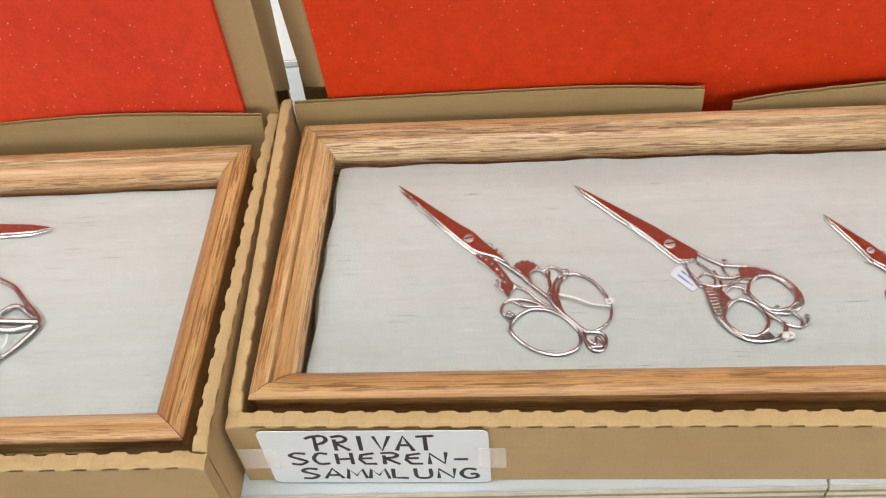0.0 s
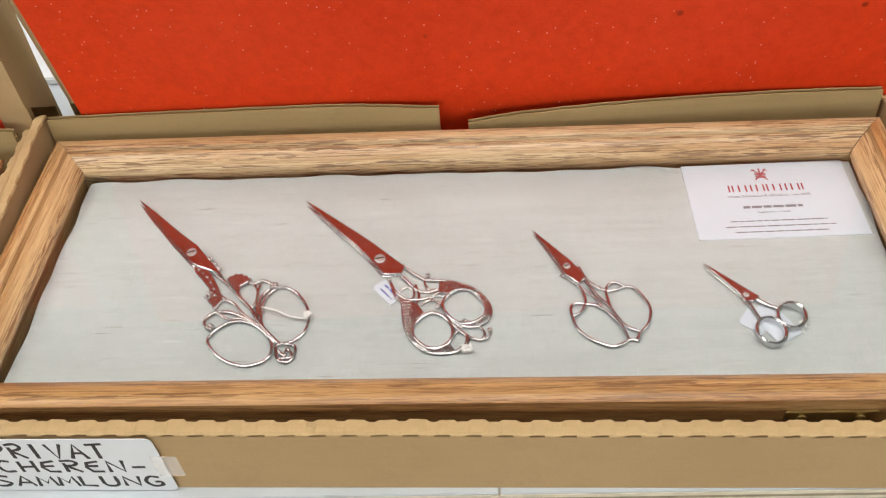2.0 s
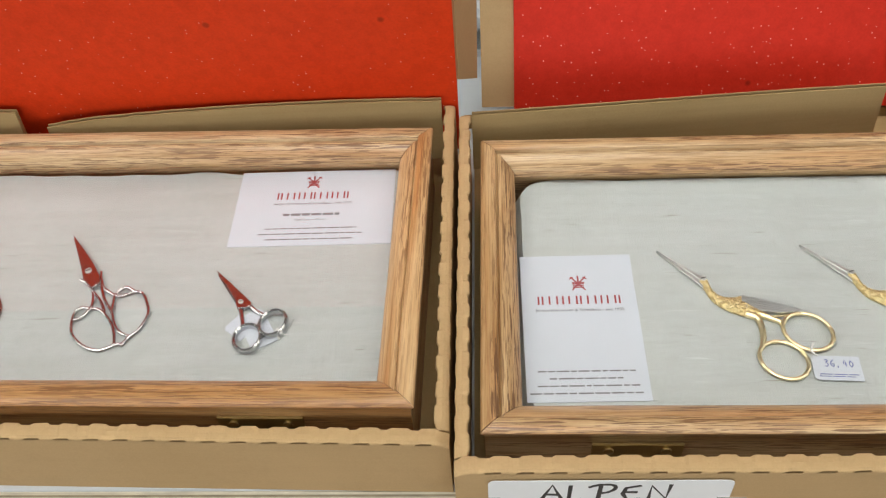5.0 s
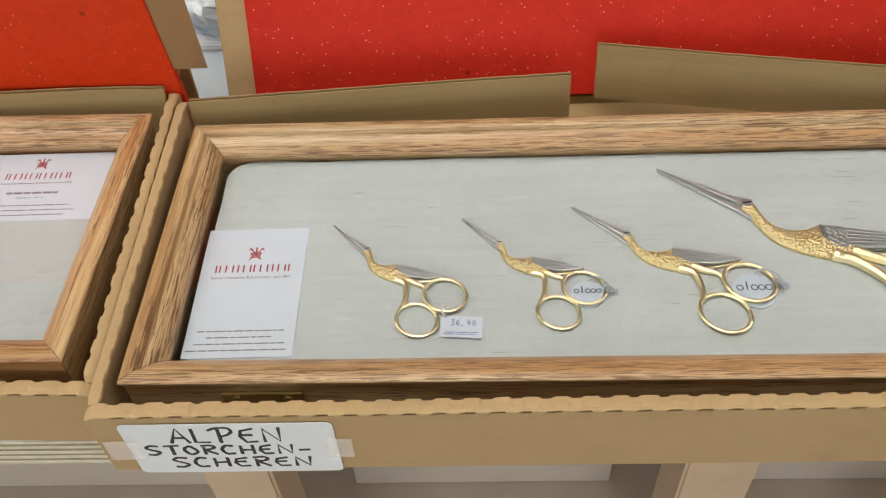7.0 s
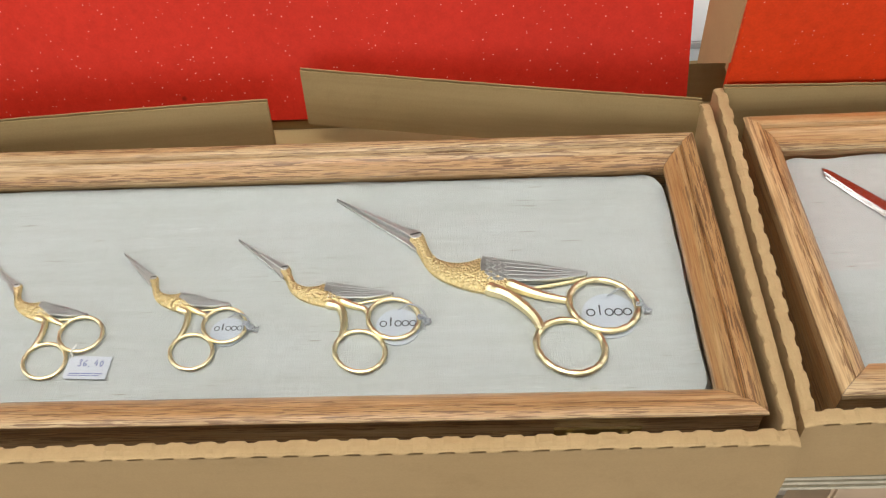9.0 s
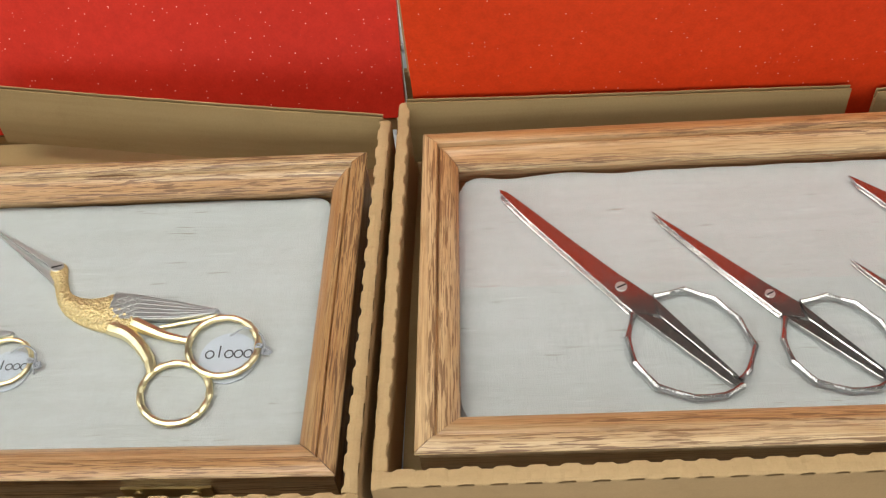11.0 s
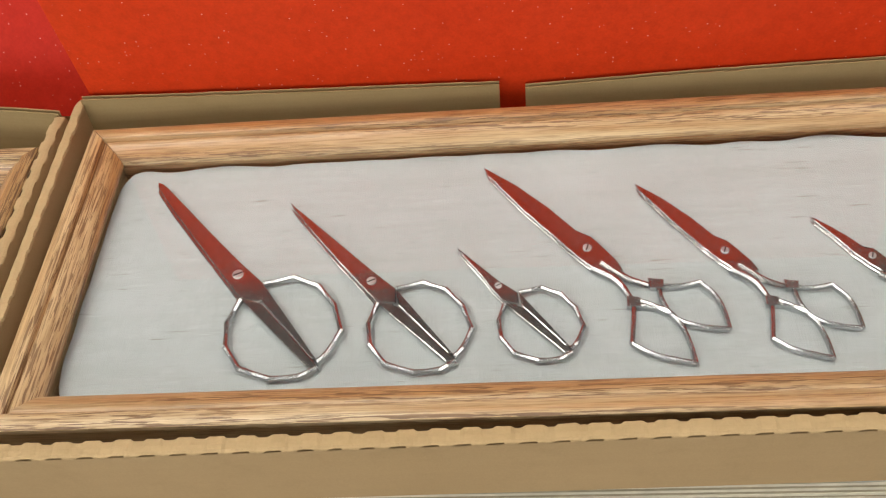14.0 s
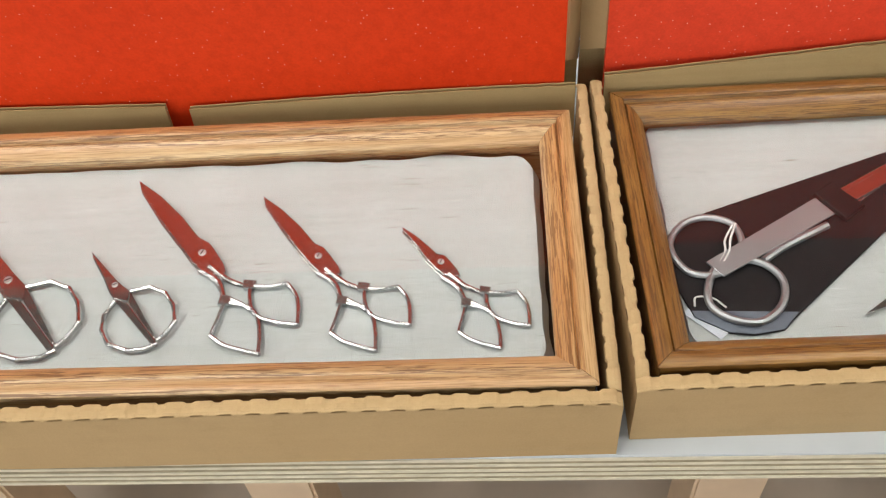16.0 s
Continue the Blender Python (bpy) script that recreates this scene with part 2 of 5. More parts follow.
def clear(name, tint, ior, rough):
    """Thin clear sheet: a share that grows towards grazing angles is mirrored, the rest passes straight through."""
    mat = bpy.data.materials.new(name)
    mat.use_nodes = True
    t = mat.node_tree
    t.nodes.remove(t.nodes["Principled BSDF"])
    tr, gl, fr, mx, p5, ma = (t.nodes.new("ShaderNode" + k) for k in ("BsdfTransparent", "BsdfGlossy", "LayerWeight", "MixShader", "Math", "Math"))
    tr.inputs[0].default_value = (*tint, 1)
    gl.inputs["Roughness"].default_value = rough
    fr.inputs[0].default_value = 0.5
    head_on = 1.6 * ((ior - 1) / (ior + 1)) ** 2
    p5.operation, p5.inputs[1].default_value = "POWER", 5.0
    ma.operation, ma.inputs[1].default_value, ma.inputs[2].default_value = "MULTIPLY_ADD", 1 - head_on, head_on
    t.links.new(fr.outputs["Facing"], p5.inputs[0])
    t.links.new(p5.outputs[0], ma.inputs[0])
    t.links.new(ma.outputs[0], mx.inputs[0])
    t.links.new(tr.outputs[0], mx.inputs[1])
    t.links.new(gl.outputs[0], mx.inputs[2])
    t.links.new(mx.outputs[0], t.nodes["Material Output"].inputs[0])
    M[name] = mat


clear("glass", (0.985, 0.99, 0.985), 1.5, 0.012)
clear("clear_plastic", (0.93, 0.95, 0.97), 1.5, 0.06)


def see_through(name, tint):
    mat = bpy.data.materials.new(name)
    mat.use_nodes = True
    t = mat.node_tree
    t.nodes.remove(t.nodes["Principled BSDF"])
    tr = t.nodes.new("ShaderNodeBsdfTransparent")
    tr.inputs[0].default_value = (*tint, 1)
    t.links.new(tr.outputs[0], t.nodes["Material Output"].inputs[0])
    M[name] = mat


see_through("glass_under", (0.99, 1.0, 0.99))
# matt sticky tape: a milky film
mat = bpy.data.materials.new("tape")
mat.use_nodes = True
nt = mat.node_tree
film, thru, both = nt.nodes["Principled BSDF"], nt.nodes.new("ShaderNodeBsdfTransparent"), nt.nodes.new("ShaderNodeMixShader")
film.inputs["Base Color"].default_value = (0.78, 0.74, 0.68, 1)
film.inputs["Roughness"].default_value = 0.3
both.inputs[0].default_value = 0.32
nt.links.new(thru.outputs[0], both.inputs[1])
nt.links.new(film.outputs[0], both.inputs[2])
nt.links.new(both.outputs[0], nt.nodes["Material Output"].inputs[0])
M["tape"] = mat

# ---- helpers for meshes, in millimetres ----
MM = 0.001


def thing(name, x, y, z, rz=0.0, label="", category="", group="", kind=""):
    ob = new(name)
    ob.matrix_basis = pose(x * MM, y * MM, L + z * MM, 0, 0, rz)
    ob.empty_display_size = 0.02
    return tagged(ob, label, category, group, kind)


def part(name, bm, material, parent=None, label="", smooth=False):
    me = bpy.data.meshes.new(name)
    if smooth:
        for f in bm.faces:
            f.smooth = True
    bmesh.ops.recalc_face_normals(bm, faces=bm.faces)
    bm.to_mesh(me)
    bm.free()
    me.transform(Matrix.Scale(MM, 4))
    if smooth:
        me.shade_smooth()
        me.set_sharp_from_angle(angle=radians(38))
    ob = new(name, me)
    ob.parent = parent
    me.materials.append(M[material])
    if label:
        ob["label"] = label
    return ob


def box(bm, x0, x1, y0, y1, z0, z1, bevel=0.0):
    vs = [bm.verts.new((x, y, z)) for z in (z0, z1) for x, y in ((x0, y0), (x1, y0), (x1, y1), (x0, y1))]
    fs = [bm.faces.new([vs[i] for i in q]) for q in ((3, 2, 1, 0), (4, 5, 6, 7), (0, 1, 5, 4), (1, 2, 6, 5), (2, 3, 7, 6), (3, 0, 4, 7))]
    if bevel:
        bmesh.ops.bevel(bm, geom=list({e for f in fs for e in f.edges}), offset=bevel, segments=2, affect="EDGES")
    return bm


def boxed(x0, x1, y0, y1, z0, z1, bevel=0.0):
    return box(bmesh.new(), x0, x1, y0, y1, z0, z1, bevel)


def grid(bm, rows, close_u=False, close_v=False):
    """Faces over rows of points."""
    vs = [[bm.verts.new(p) for p in r] for r in rows]
    nr, nc = len(vs), len(vs[0])
    for i in range(nr if close_u else nr - 1):
        for j in range(nc if close_v else nc - 1):
            a, b = (i + 1) % nr, (j + 1) % nc
            bm.faces.new((vs[i][j], vs[i][b], vs[a][b], vs[a][j]))
    return vs


def sweep(bm, rows):
    """A closed section carried along, with end caps."""
    vs = grid(bm, rows, close_v=True)
    bm.faces.new(vs[0])
    bm.faces.new(vs[-1][::-1])


def spline(pts, per=8, closed=False):
    """A smooth line through control points."""
    p = [Vector(q) for q in pts]
    n, out = len(p), []
    for i in range(n if closed else n - 1):
        a, b, c, d = (p[(i - 1) % n] if closed or i else p[0] * 2 - p[1], p[i], p[(i + 1) % n], p[(i + 2) % n] if closed or i + 2 < n else p[-1] * 2 - p[-2])
        for k in range(per):
            t = k / per
            out.append(0.5 * (2 * b + (c - a) * t + (2 * a - 5 * b + 4 * c - d) * t * t + (3 * b - a - 3 * c + d) * t ** 3))
    if not closed:
        out.append(p[-1])
    return out


def tube(bm, pts, radius, sides=8, closed=False, flat=1.0):
    """A rod along points; radius a number or one for each point; flat squeezes its height."""
    n = len(pts)
    rs = [radius] * n if isinstance(radius, (int, float)) else list(radius)
    rows = []
    for i, p in enumerate(pts):
        a, b = (pts[(i - 1) % n], pts[(i + 1) % n]) if closed else (pts[max(i - 1, 0)], pts[min(i + 1, n - 1)])
        d = (b - a).normalized()
        s = d.cross(Vector((0, 0, 1)))
        s = s.normalized() if s.length > 1e-4 else Vector((1, 0, 0))
        u = s.cross(d).normalized()
        rows.append([p + rs[i] * (math.cos(w) * s + flat * math.sin(w) * u) for w in (2 * math.pi * k / sides for k in range(sides))])
    if closed:
        grid(bm, rows, close_u=True, close_v=True)
    else:
        sweep(bm, rows)
    return bm


def plate(bm, outline, z0, z1, edge=0.0):
    """A flat plate with that outline; edge: width of its chamfer."""
    pts = [Vector((p[0], p[1])) for p in outline]
    n = len(pts)
    area = sum(pts[i].x * pts[(i + 1) % n].y - pts[(i + 1) % n].x * pts[i].y for i in range(n))
    if area < 0:
        pts.reverse()

    def ring(inset, z):
        out = []
        for i in range(n):
            a, b, c = pts[i - 1], pts[i], pts[(i + 1) % n]
            d, e = (b - a).normalized(), (c - b).normalized()
            nn = Vector((-(d.y + e.y), d.x + e.x))
            nn = nn.normalized() if nn.length > 1e-6 else Vector((-d.y, d.x))
            out.append(bm.verts.new((*(b + inset * nn), z)))
        return out

    rings = [ring(0, z0), ring(0, z1 - 0.6 * edge), ring(edge, z1)] if edge else [ring(0, z0), ring(0, z1)]
    for r, s in zip(rings, rings[1:]):
        for i in range(n):
            bm.faces.new((r[i], r[(i + 1) % n], s[(i + 1) % n], s[i]))
    bm.faces.new(rings[0][::-1])
    bm.faces.new(rings[-1])
    return bm


def disc(bm, x, y, z0, z1, r, n=20, edge=0.2):
    return plate(bm, [(x + r * math.cos(2 * math.pi * k / n), y + r * math.sin(2 * math.pi * k / n)) for k in range(n)], z0, z1, edge)


# ---- room ----
def slab(name, x0, x1, y0, y1, z0, z1, material, label):
    bm = boxed(x0, x1, y0, y1, z0, z1)
    ob = part(name, bm, material)
    return tagged(ob, label, name.split("_")[0], kind="structure")


slab("floor", -3500, 5000, -2600, 3100, -60, 0, "floor_wood", "pale beige floor of the exhibition room")
slab("ceiling", -3500, 5000, -2600, 3100, 3100, 3200, "ceiling_white", "plain grey ceiling")
# unseen north wall, coloured darker than the others to dim reflections
slab("wall_north", -3500, 5000, 3100, 3200, 0, 3100, "wall_reflection_dark", "unseen wall behind the table, darkened for dark reflections")
bm = bmesh.new()
for x0, x1, z0, z1 in ((-3500, WIN_X[0], 0, 3100), (WIN_X[1], 5000, 0, 3100), (WIN_X[0], WIN_X[1], 0, WIN_Z[0]), (WIN_X[0], WIN_X[1], WIN_Z[1], 3100)):
    box(bm, x0, x1, -2700, -2600, z0, z1)
tagged(part("wall_south", bm, "wall_grey"), "plain grey wall with a wide window", "wall", kind="structure")
win = tagged(new("window_1"), "wide window with white frame bars", "window", kind="structure")
for x0, x1, z0, z1 in ((WIN_X[0], WIN_X[1], WIN_Z[0], WIN_Z[0] + 40), (WIN_X[0], WIN_X[1], WIN_Z[1] - 40, WIN_Z[1]), (WIN_X[0], WIN_X[0] + 40, WIN_Z[0] + 40, WIN_Z[1] - 40), (WIN_X[1] - 40, WIN_X[1], WIN_Z[0] + 40, WIN_Z[1] - 40), (175, 225, WIN_Z[0] + 40, WIN_Z[1] - 40)):
    part("window_frame", boxed(x0, x1, -2690, -2630, z0, z1, 3), "white_paint", win)
slab("wall_west", -3600, -3500, -2600, 3100, 0, 3100, "wall_grey", "plain grey wall")
slab("wall_east", 5000, 5100, -2600, 3100, 0, 3100, "wall_grey", "plain grey wall")
for lx, ly, watts in LAMPS:
    lamp = new("ceiling_light")
    lamp.location = (lx, ly, 3.1)
    tagged(lamp, "long white ceiling light with a bright diffuser", "ceiling light", "ceiling lights")
    deep = 380 if watts > 4.5 else 170
    part("lamp_body", boxed(-790, 790, -deep, deep, -28, 0, 4), "white_paint", lamp)
    part("diffuser", boxed(-760, 760, -deep + 25, deep - 25, -36, -28.5, 3), "lamp_glow", lamp, "glowing white diffuser")

# ---- table ----
table = thing("display_table", 650, 0, -34, 0, "long table with a grey laminate top and a bare plywood edge", "table")
FRONT = -21.0
SEAM = 242.0 - 650.0
plies = 9
for sx0, sx1 in ((-2000, SEAM - 0.5), (SEAM + 0.5, 2000)):
    part("tabletop", boxed(sx0, sx1, FRONT + 0.4, 780, -1.6, 0, 0.4), "laminate", table, "pale grey laminate surface")
    for k in range(plies):
        z1 = -1.7 - k * 22.5 / plies
        back = random.Random(k).uniform(-0.15, 0.15)
        part("ply", boxed(sx0, sx1, FRONT + back + (0.35 if k % 2 else 0.0), 779, z1 - 22.5 / plies + 0.04, z1), "ply_light" if k % 2 == 0 else "ply_dark", table)

# ---- things under the table ----
for px, w in ((410, 66), (864, 68), (1172, 66), (1597, 66)):
    leg = thing("trestle_leg", px, 150, -790, 0, "square pale wooden table leg on the floor", "table leg", "table legs")
    part("post", boxed(-w / 2, w / 2, 0, 60, 0, 728, 3), "beech", leg)
    part("foot_pad", boxed(-w / 2 - 6, w / 2 + 6, -8, 68, 0.2, 14, 2), "slot_dark", leg)
for cx, w, h in ((640, 350, 240), (1150, 380, 260), (1660, 330, 250), (120, 400, 240)):
    tub = thing("storage_tub", cx, 330, -789, 0, "cream plastic storage tub standing under the table", "tub", "tubs under the table")
    bm = bmesh.new()
    for x0, x1, y0, y1, z0, z1 in ((-w / 2, w / 2, 0, 5, 0, h), (-w / 2, w / 2, 295, 300, 0, h), (-w / 2, -w / 2 + 5, 5, 295, 0, h), (w / 2 - 5, w / 2, 5, 295, 0, h), (-w / 2 + 5, w / 2 - 5, 5, 295, 0, 5)):
        box(bm, x0, x1, y0, y1, z0, z1)
    part("tub_body", bm, "tub_cream", tub)
    bm = bmesh.new()
    rim = [Vector((x, y, h)) for x, y in ((-w / 2 - 4, -4), (w / 2 + 4, -4), (w / 2 + 4, 304), (-w / 2 - 4, 304))]
    tube(bm, rim, 7, 6, closed=True)
    part("rim", bm, "white_paint", tub, "thick white rim")

# ---- cardboard boxes ----
BED, THICK = -34.0, 7.0
PITCH, SLIT = 13.0, 5.7


def rolled_wall(p, q, rim0, rim1, seed=0, slits=True, thick=THICK, z0=BED):
    """A folded-over cardboard wall from p to q, its rim from rim0 to rim1; its inside lies to the left. The fold is slit, the inner edge scalloped."""
    rnd = random.Random(seed)
    p, q = Vector(p), Vector(q)
    d = (q - p).normalized()
    n = Vector((-d.y, d.x))
    length = (q - p).length
    count = int(length / 1.45)
    shift = rnd.uniform(0, PITCH)
    rows = []
    for i in range(count + 1):
        s = length * i / count
        cyc = (s + shift) % PITCH
        inslit = slits and cyc < SLIT and 6 < s < length - 6
        bump = 1.0 if SLIT * 0.9 < (cyc + 3.4) % PITCH < PITCH * 0.98 else 0.0
        w = 0.8 * bump + 0.5 * noise.noise((s * 0.07, seed * 3.1, 0)) + 0.25 * noise.noise((s * 0.5, seed, 4))
        h = 0.6 * noise.noise((s * 0.012, seed * 1.7, 9)) + 0.3 * bump
        a = min(1.0, s / 7.0, (length - s) / 7.0)
        sag = -2.2 * (1 - a) ** 2
        top = rim0 + (rim1 - rim0) * s / length + h + sag
        sec = [(0, z0), (0.25 * noise.noise((s * 0.02, seed, 2)), 0.5 * (z0 + top)), (0.0, top - 1.5), *(((0.6, top - 14), (2.2, top - 14), (0.45, top - 0.75)) if inslit else ((0.08, top - 1.3), (0.2, top - 1.05), (0.45, top - 0.75))), (1.6, top - 0.15), (0.55 * thick, top + 0.15), (thick + w - 0.5, top - 0.1), (thick + w, top - 1.2), (thick - 0.6, top - 3.2), (thick, z0)]
        rows.append([(*(p + d * s + n * o), z) for o, z in sec])
    bm = bmesh.new()
    sweep(bm, rows)
    return bm


def tab(stations, z0, seed):
    """A corrugated flap through (x, y, top) stations: two liners with the flutes sunk between them."""
    pts = spline(stations, 14)
    rows = []
    for i, p in enumerate(pts):
        t = p.z + 0.35 * noise.noise((p.x * 0.09, seed, 1)) + 0.2 * noise.noise((p.x * 0.4, seed, 5))
        g = t - 5.0 + 0.8 * math.sin(p.x * 1.1)
        yb = p.y - 0.12 * (p.z - z0)
        rows.append([(p.x, yb, z0), (p.x, p.y, t), (p.x, p.y + 0.7, t), (p.x, p.y + 0.8, g), (p.x, p.y + 2.3, g), (p.x, p.y + 2.4, t + 0.25), (p.x, p.y + 3.1, t + 0.25), (p.x, yb + 3.1, z0)])
    bm = bmesh.new()
    sweep(bm, rows)
    return bm


def wavy_sheet(corners, thick, nu, nv, amp, seed):
    """A sheet over four corners (bottom left, bottom right, top right, top left), slightly buckled."""
    a, b, c, d = (Vector(q) for q in corners)
    nrm = (b - a).cross(d - a).normalized()
    bm = bmesh.new()
    front, back = [], []
    for j in range(nv + 1):
        v = j / nv
        rf, rb = [], []
        for i in range(nu + 1):
            u = i / nu
            p = (a * (1 - u) + b * u) * (1 - v) + (d * (1 - u) + c * u) * v
            w = amp * noise.noise((p.x * 0.006, p.z * 0.008, seed)) + 0.12 * amp * noise.noise((p.x * 0.05, p.z * 0.05, seed))
            rf.append(p + nrm * w)
            rb.append(p + nrm * (w - thick))
        front.append(rf)
        back.append(rb)
    vf, vb = grid(bm, front), grid(bm, back)
    for (f, g) in ((vf[0], vb[0]), (vf[-1], vb[-1]), ([r[0] for r in vf], [r[0] for r in vb]), ([r[-1] for r in vf], [r[-1] for r in vb])):
        for k in range(len(f) - 1):
            bm.faces.new((f[k], f[k + 1], g[k + 1], g[k]))
    return bm


def carton(x0, x1, yl, yr, label, foam, lid_y, lid_k, fx0, fx1, tabs, left_flap=None, right_flap=None, rims=(14, 14), backs=(23, 23), lean=(0, 0), back=215.0, wall_back=187.0, back_out=0, back_top=26, top=158.0, margin=(0, 0), seed=0):
    """An open mailer box. yl, yr: its front at the two corners. The lid stands behind, its red foam at y = lid_y + lid_k * z from fx0 to fx1."""
    ob = thing("cardboard_box", x0, yl, BED, 0, label, "box", "cardboard boxes with red lids")

    def here(bm):
        bmesh.ops.translate(bm, verts=bm.verts, vec=(-x0, -yl, -BED))
        return bm

    part("front_wall", here(rolled_wall((x0, yl), (x1, yr), rims[0], rims[1], seed + 1, z0=BED + 0.2)), "card", ob)
    part("side_wall", here(rolled_wall((x0 + lean[0], wall_back), (x0, yl + 7.5), backs[0], rims[0] + 1, seed + 2, thick=5.6, z0=BED + 0.2)), "card", ob)
    part("side_wall", here(rolled_wall((x1, yr + 7.5), (x1 + lean[1], wall_back), rims[1] + 1, backs[1], seed + 3, thick=5.6, z0=BED + 0.2)), "card", ob)
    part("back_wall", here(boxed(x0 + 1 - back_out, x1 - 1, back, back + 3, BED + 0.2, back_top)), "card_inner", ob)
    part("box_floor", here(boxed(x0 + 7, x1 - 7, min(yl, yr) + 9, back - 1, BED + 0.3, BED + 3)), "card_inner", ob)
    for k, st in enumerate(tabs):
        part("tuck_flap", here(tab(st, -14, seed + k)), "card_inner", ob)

    def at(x, z, behind=0.0):
        return (x, lid_y + lid_k * z + behind, z)

    lid = part("lid", here(wavy_sheet((at(fx0 - margin[0], -20 if margin[0] or margin[1] else 27, 5.2), at(fx1 + margin[1], -20 if margin[0] or margin[1] else 27, 5.2), at(fx1 + margin[1], top, 5.2), at(fx0 - margin[0], top, 5.2)), 4, 24, 8, 0.6, seed)), "card", ob, "upright lid")
    part("foam_sheet", here(wavy_sheet((at(fx0, -22), at(fx1, -22), at(fx1, top - 1), at(fx0, top - 1)), 5, 60, 20, 1.3, seed + 7)), foam, lid, "glittering red foam sheet", smooth=True)
    for f, side in ((left_flap, 1), (right_flap, -1)):
        if f:
            xf, xb, yb = f
            lo, hi = at(xf + 1.5 * side, 36, 2.5), at(xf + 1.5 * side, top, 2.5)
            a, b, c, d = (lo, (xb, yb, 36 - 0.75 * (yb - lo[1])), (xb - 3 * side, yb + lid_k * (top - 36), top), hi)
            q = (a, b, c, d) if side > 0 else (b, a, d, c)
            part("lid_flap", here(wavy_sheet(q, 3, 8, 8, 0.5, seed + side)), "card", lid)
    return ob


BOX_A = carton(-497, -19, -35, -35, "brown corrugated cardboard box with an open red-lined lid", "foam_coral", 181, 0.0, -478, -37.5,
               [[(-489, 172, 24), (-380, 175, 26), (-264, 178, 27)], [(-246, 178, 18), (-180, 177, 25.5), (-108, 176, 29), (-27, 175, 25.5)]], right_flap=(-19.5, -21, 214), margin=(18, 18), rims=(20, 20), backs=(25, 20), back_top=30, seed=10)
BOX_B = carton(-16, 463.5, -13, -22, "brown corrugated cardboard box, red foam in its open lid", "foam_bright", 191, -0.16, 10, 465,
               [[(-9, 182.5, 27), (90, 182, 28.2), (160, 181, 28.8), (215, 179, 26.5)], [(231, 176, 18), (262, 177, 22), (330, 179, 25.2), (400, 181, 25.8), (456, 182, 24.7)]], (10, -6, 214), (465, 473, 214), rims=(14, 9), backs=(29.5, 19), back_out=-4.5, seed=20)
BOX_C = carton(466, 953, -38, -37, "brown corrugated cardboard box, tall flaps before a red glitter lid", "foam_glitter", 233, 0.42, 498, 958,
               [[(473, 172, 22), (560, 180, 20.5), (640, 187, 19.5), (702, 192, 18.3)], [(720, 214, 23.5), (800, 200, 22.5), (880, 187, 21.5), (945, 177, 21), (952, 176, 20.8)]], back=226, wall_back=175.0, back_top=-25, top=128, margin=(20, 0), rims=(15.5, 15.5), backs=(22, 22), lean=(0, 3.5), seed=30)
BOX_D = carton(957.5, 1445, -27, -19.5, "brown corrugated cardboard box, bright red foam in its lid", "foam_bright", 190.5, -0.06, 968, 1432,
               [[(965, 182, 25), (1060, 182.5, 22.4), (1130, 183, 20.8), (1195, 183, 19.6)], [(1209, 183, 16.6), (1290, 183.5, 19.6), (1370, 184, 21.4), (1438, 184.5, 21.8)]], (968, 967, 238), (1432, 1440, 222), back=240, back_top=-1, top=156, rims=(13, 13.5), backs=(23, 22.5), lean=(3, -0.5), seed=40)
BOX_E = carton(1452, 1940, -12, -1, "brown corrugated cardboard box with a red-lined lid", "foam_coral", 198, 0.02, 1456, 1935,
               [[(1455, 187.5, 25.5), (1495, 188.5, 28), (1557, 190.5, 32.3), (1607, 192, 36), (1690, 193.5, 41)], [(1705, 193.5, 36), (1780, 195, 31), (1930, 196, 25)]], (1456, 1445, 216), back_out=10, back=218, rims=(11.5, 13), backs=(25, 25), lean=(-5.5, 0), seed=50)

# ---- behind the boxes ----
sheet = thing("white_board", 650, 300, BED + 0.3, 0, "white board lying on the table behind the boxes", "board")
part("board_sheet", boxed(-1300, 1300, 0, 330, 0, 6, 1), "white_plastic", sheet)
part("edge_strip", boxed(-1300, 1300, 150, 162, 6.2, 9, 0.8), "laminate", sheet, "grey strip")
bag = thing("plastic_bag", 470, 330, BED + 6.5, 0, "crumpled clear plastic bag lying behind the boxes", "plastic bag")
for k in range(2):
    rows = []
    for i in range(25):
        a = math.pi * i / 24
        row = []
        for j in range(32):
            b = 2 * math.pi * j / 32
            r = 1 + 0.38 * noise.noise((2.2 * math.sin(a) * math.cos(b), 2.2 * math.sin(a) * math.sin(b), 2.2 * math.cos(a) + 7 * k)) + 0.12 * noise.noise((7 * math.sin(a) * math.cos(b), 7 * math.sin(a) * math.sin(b), 7 * math.cos(a)))
            row.append(((55 - 14 * k) * r * math.sin(a) * math.cos(b), (48 - 12 * k) * r * math.sin(a) * math.sin(b), max(0.3 + k, 34 + (34 - 9 * k) * r * math.cos(a))))
        rows.append(row)
    bm = bmesh.new()
    grid(bm, rows, close_v=True)
    part("bag_film" if k == 0 else "bag_contents", bm, "clear_plastic" if k == 0 else "white_plastic", bag)

# ---- glazed wooden cases ----
RAIL = ((1.7, 0), (1.7, 41), (1.3, 43.6), (0.3, 45.5), (0, 46.4), (0.4, 47.4), (1.4, 48), (7.0, 48), (7.7, 47.5), (8.0, 45.2), (8.6, 44.6), (9.2, 45.6), (10.2, 45.7), (12, 44.8), (15, 42.6), (17.3, 40.2), (18, 38.8), (18, 36), (14, 36), (14, 0))


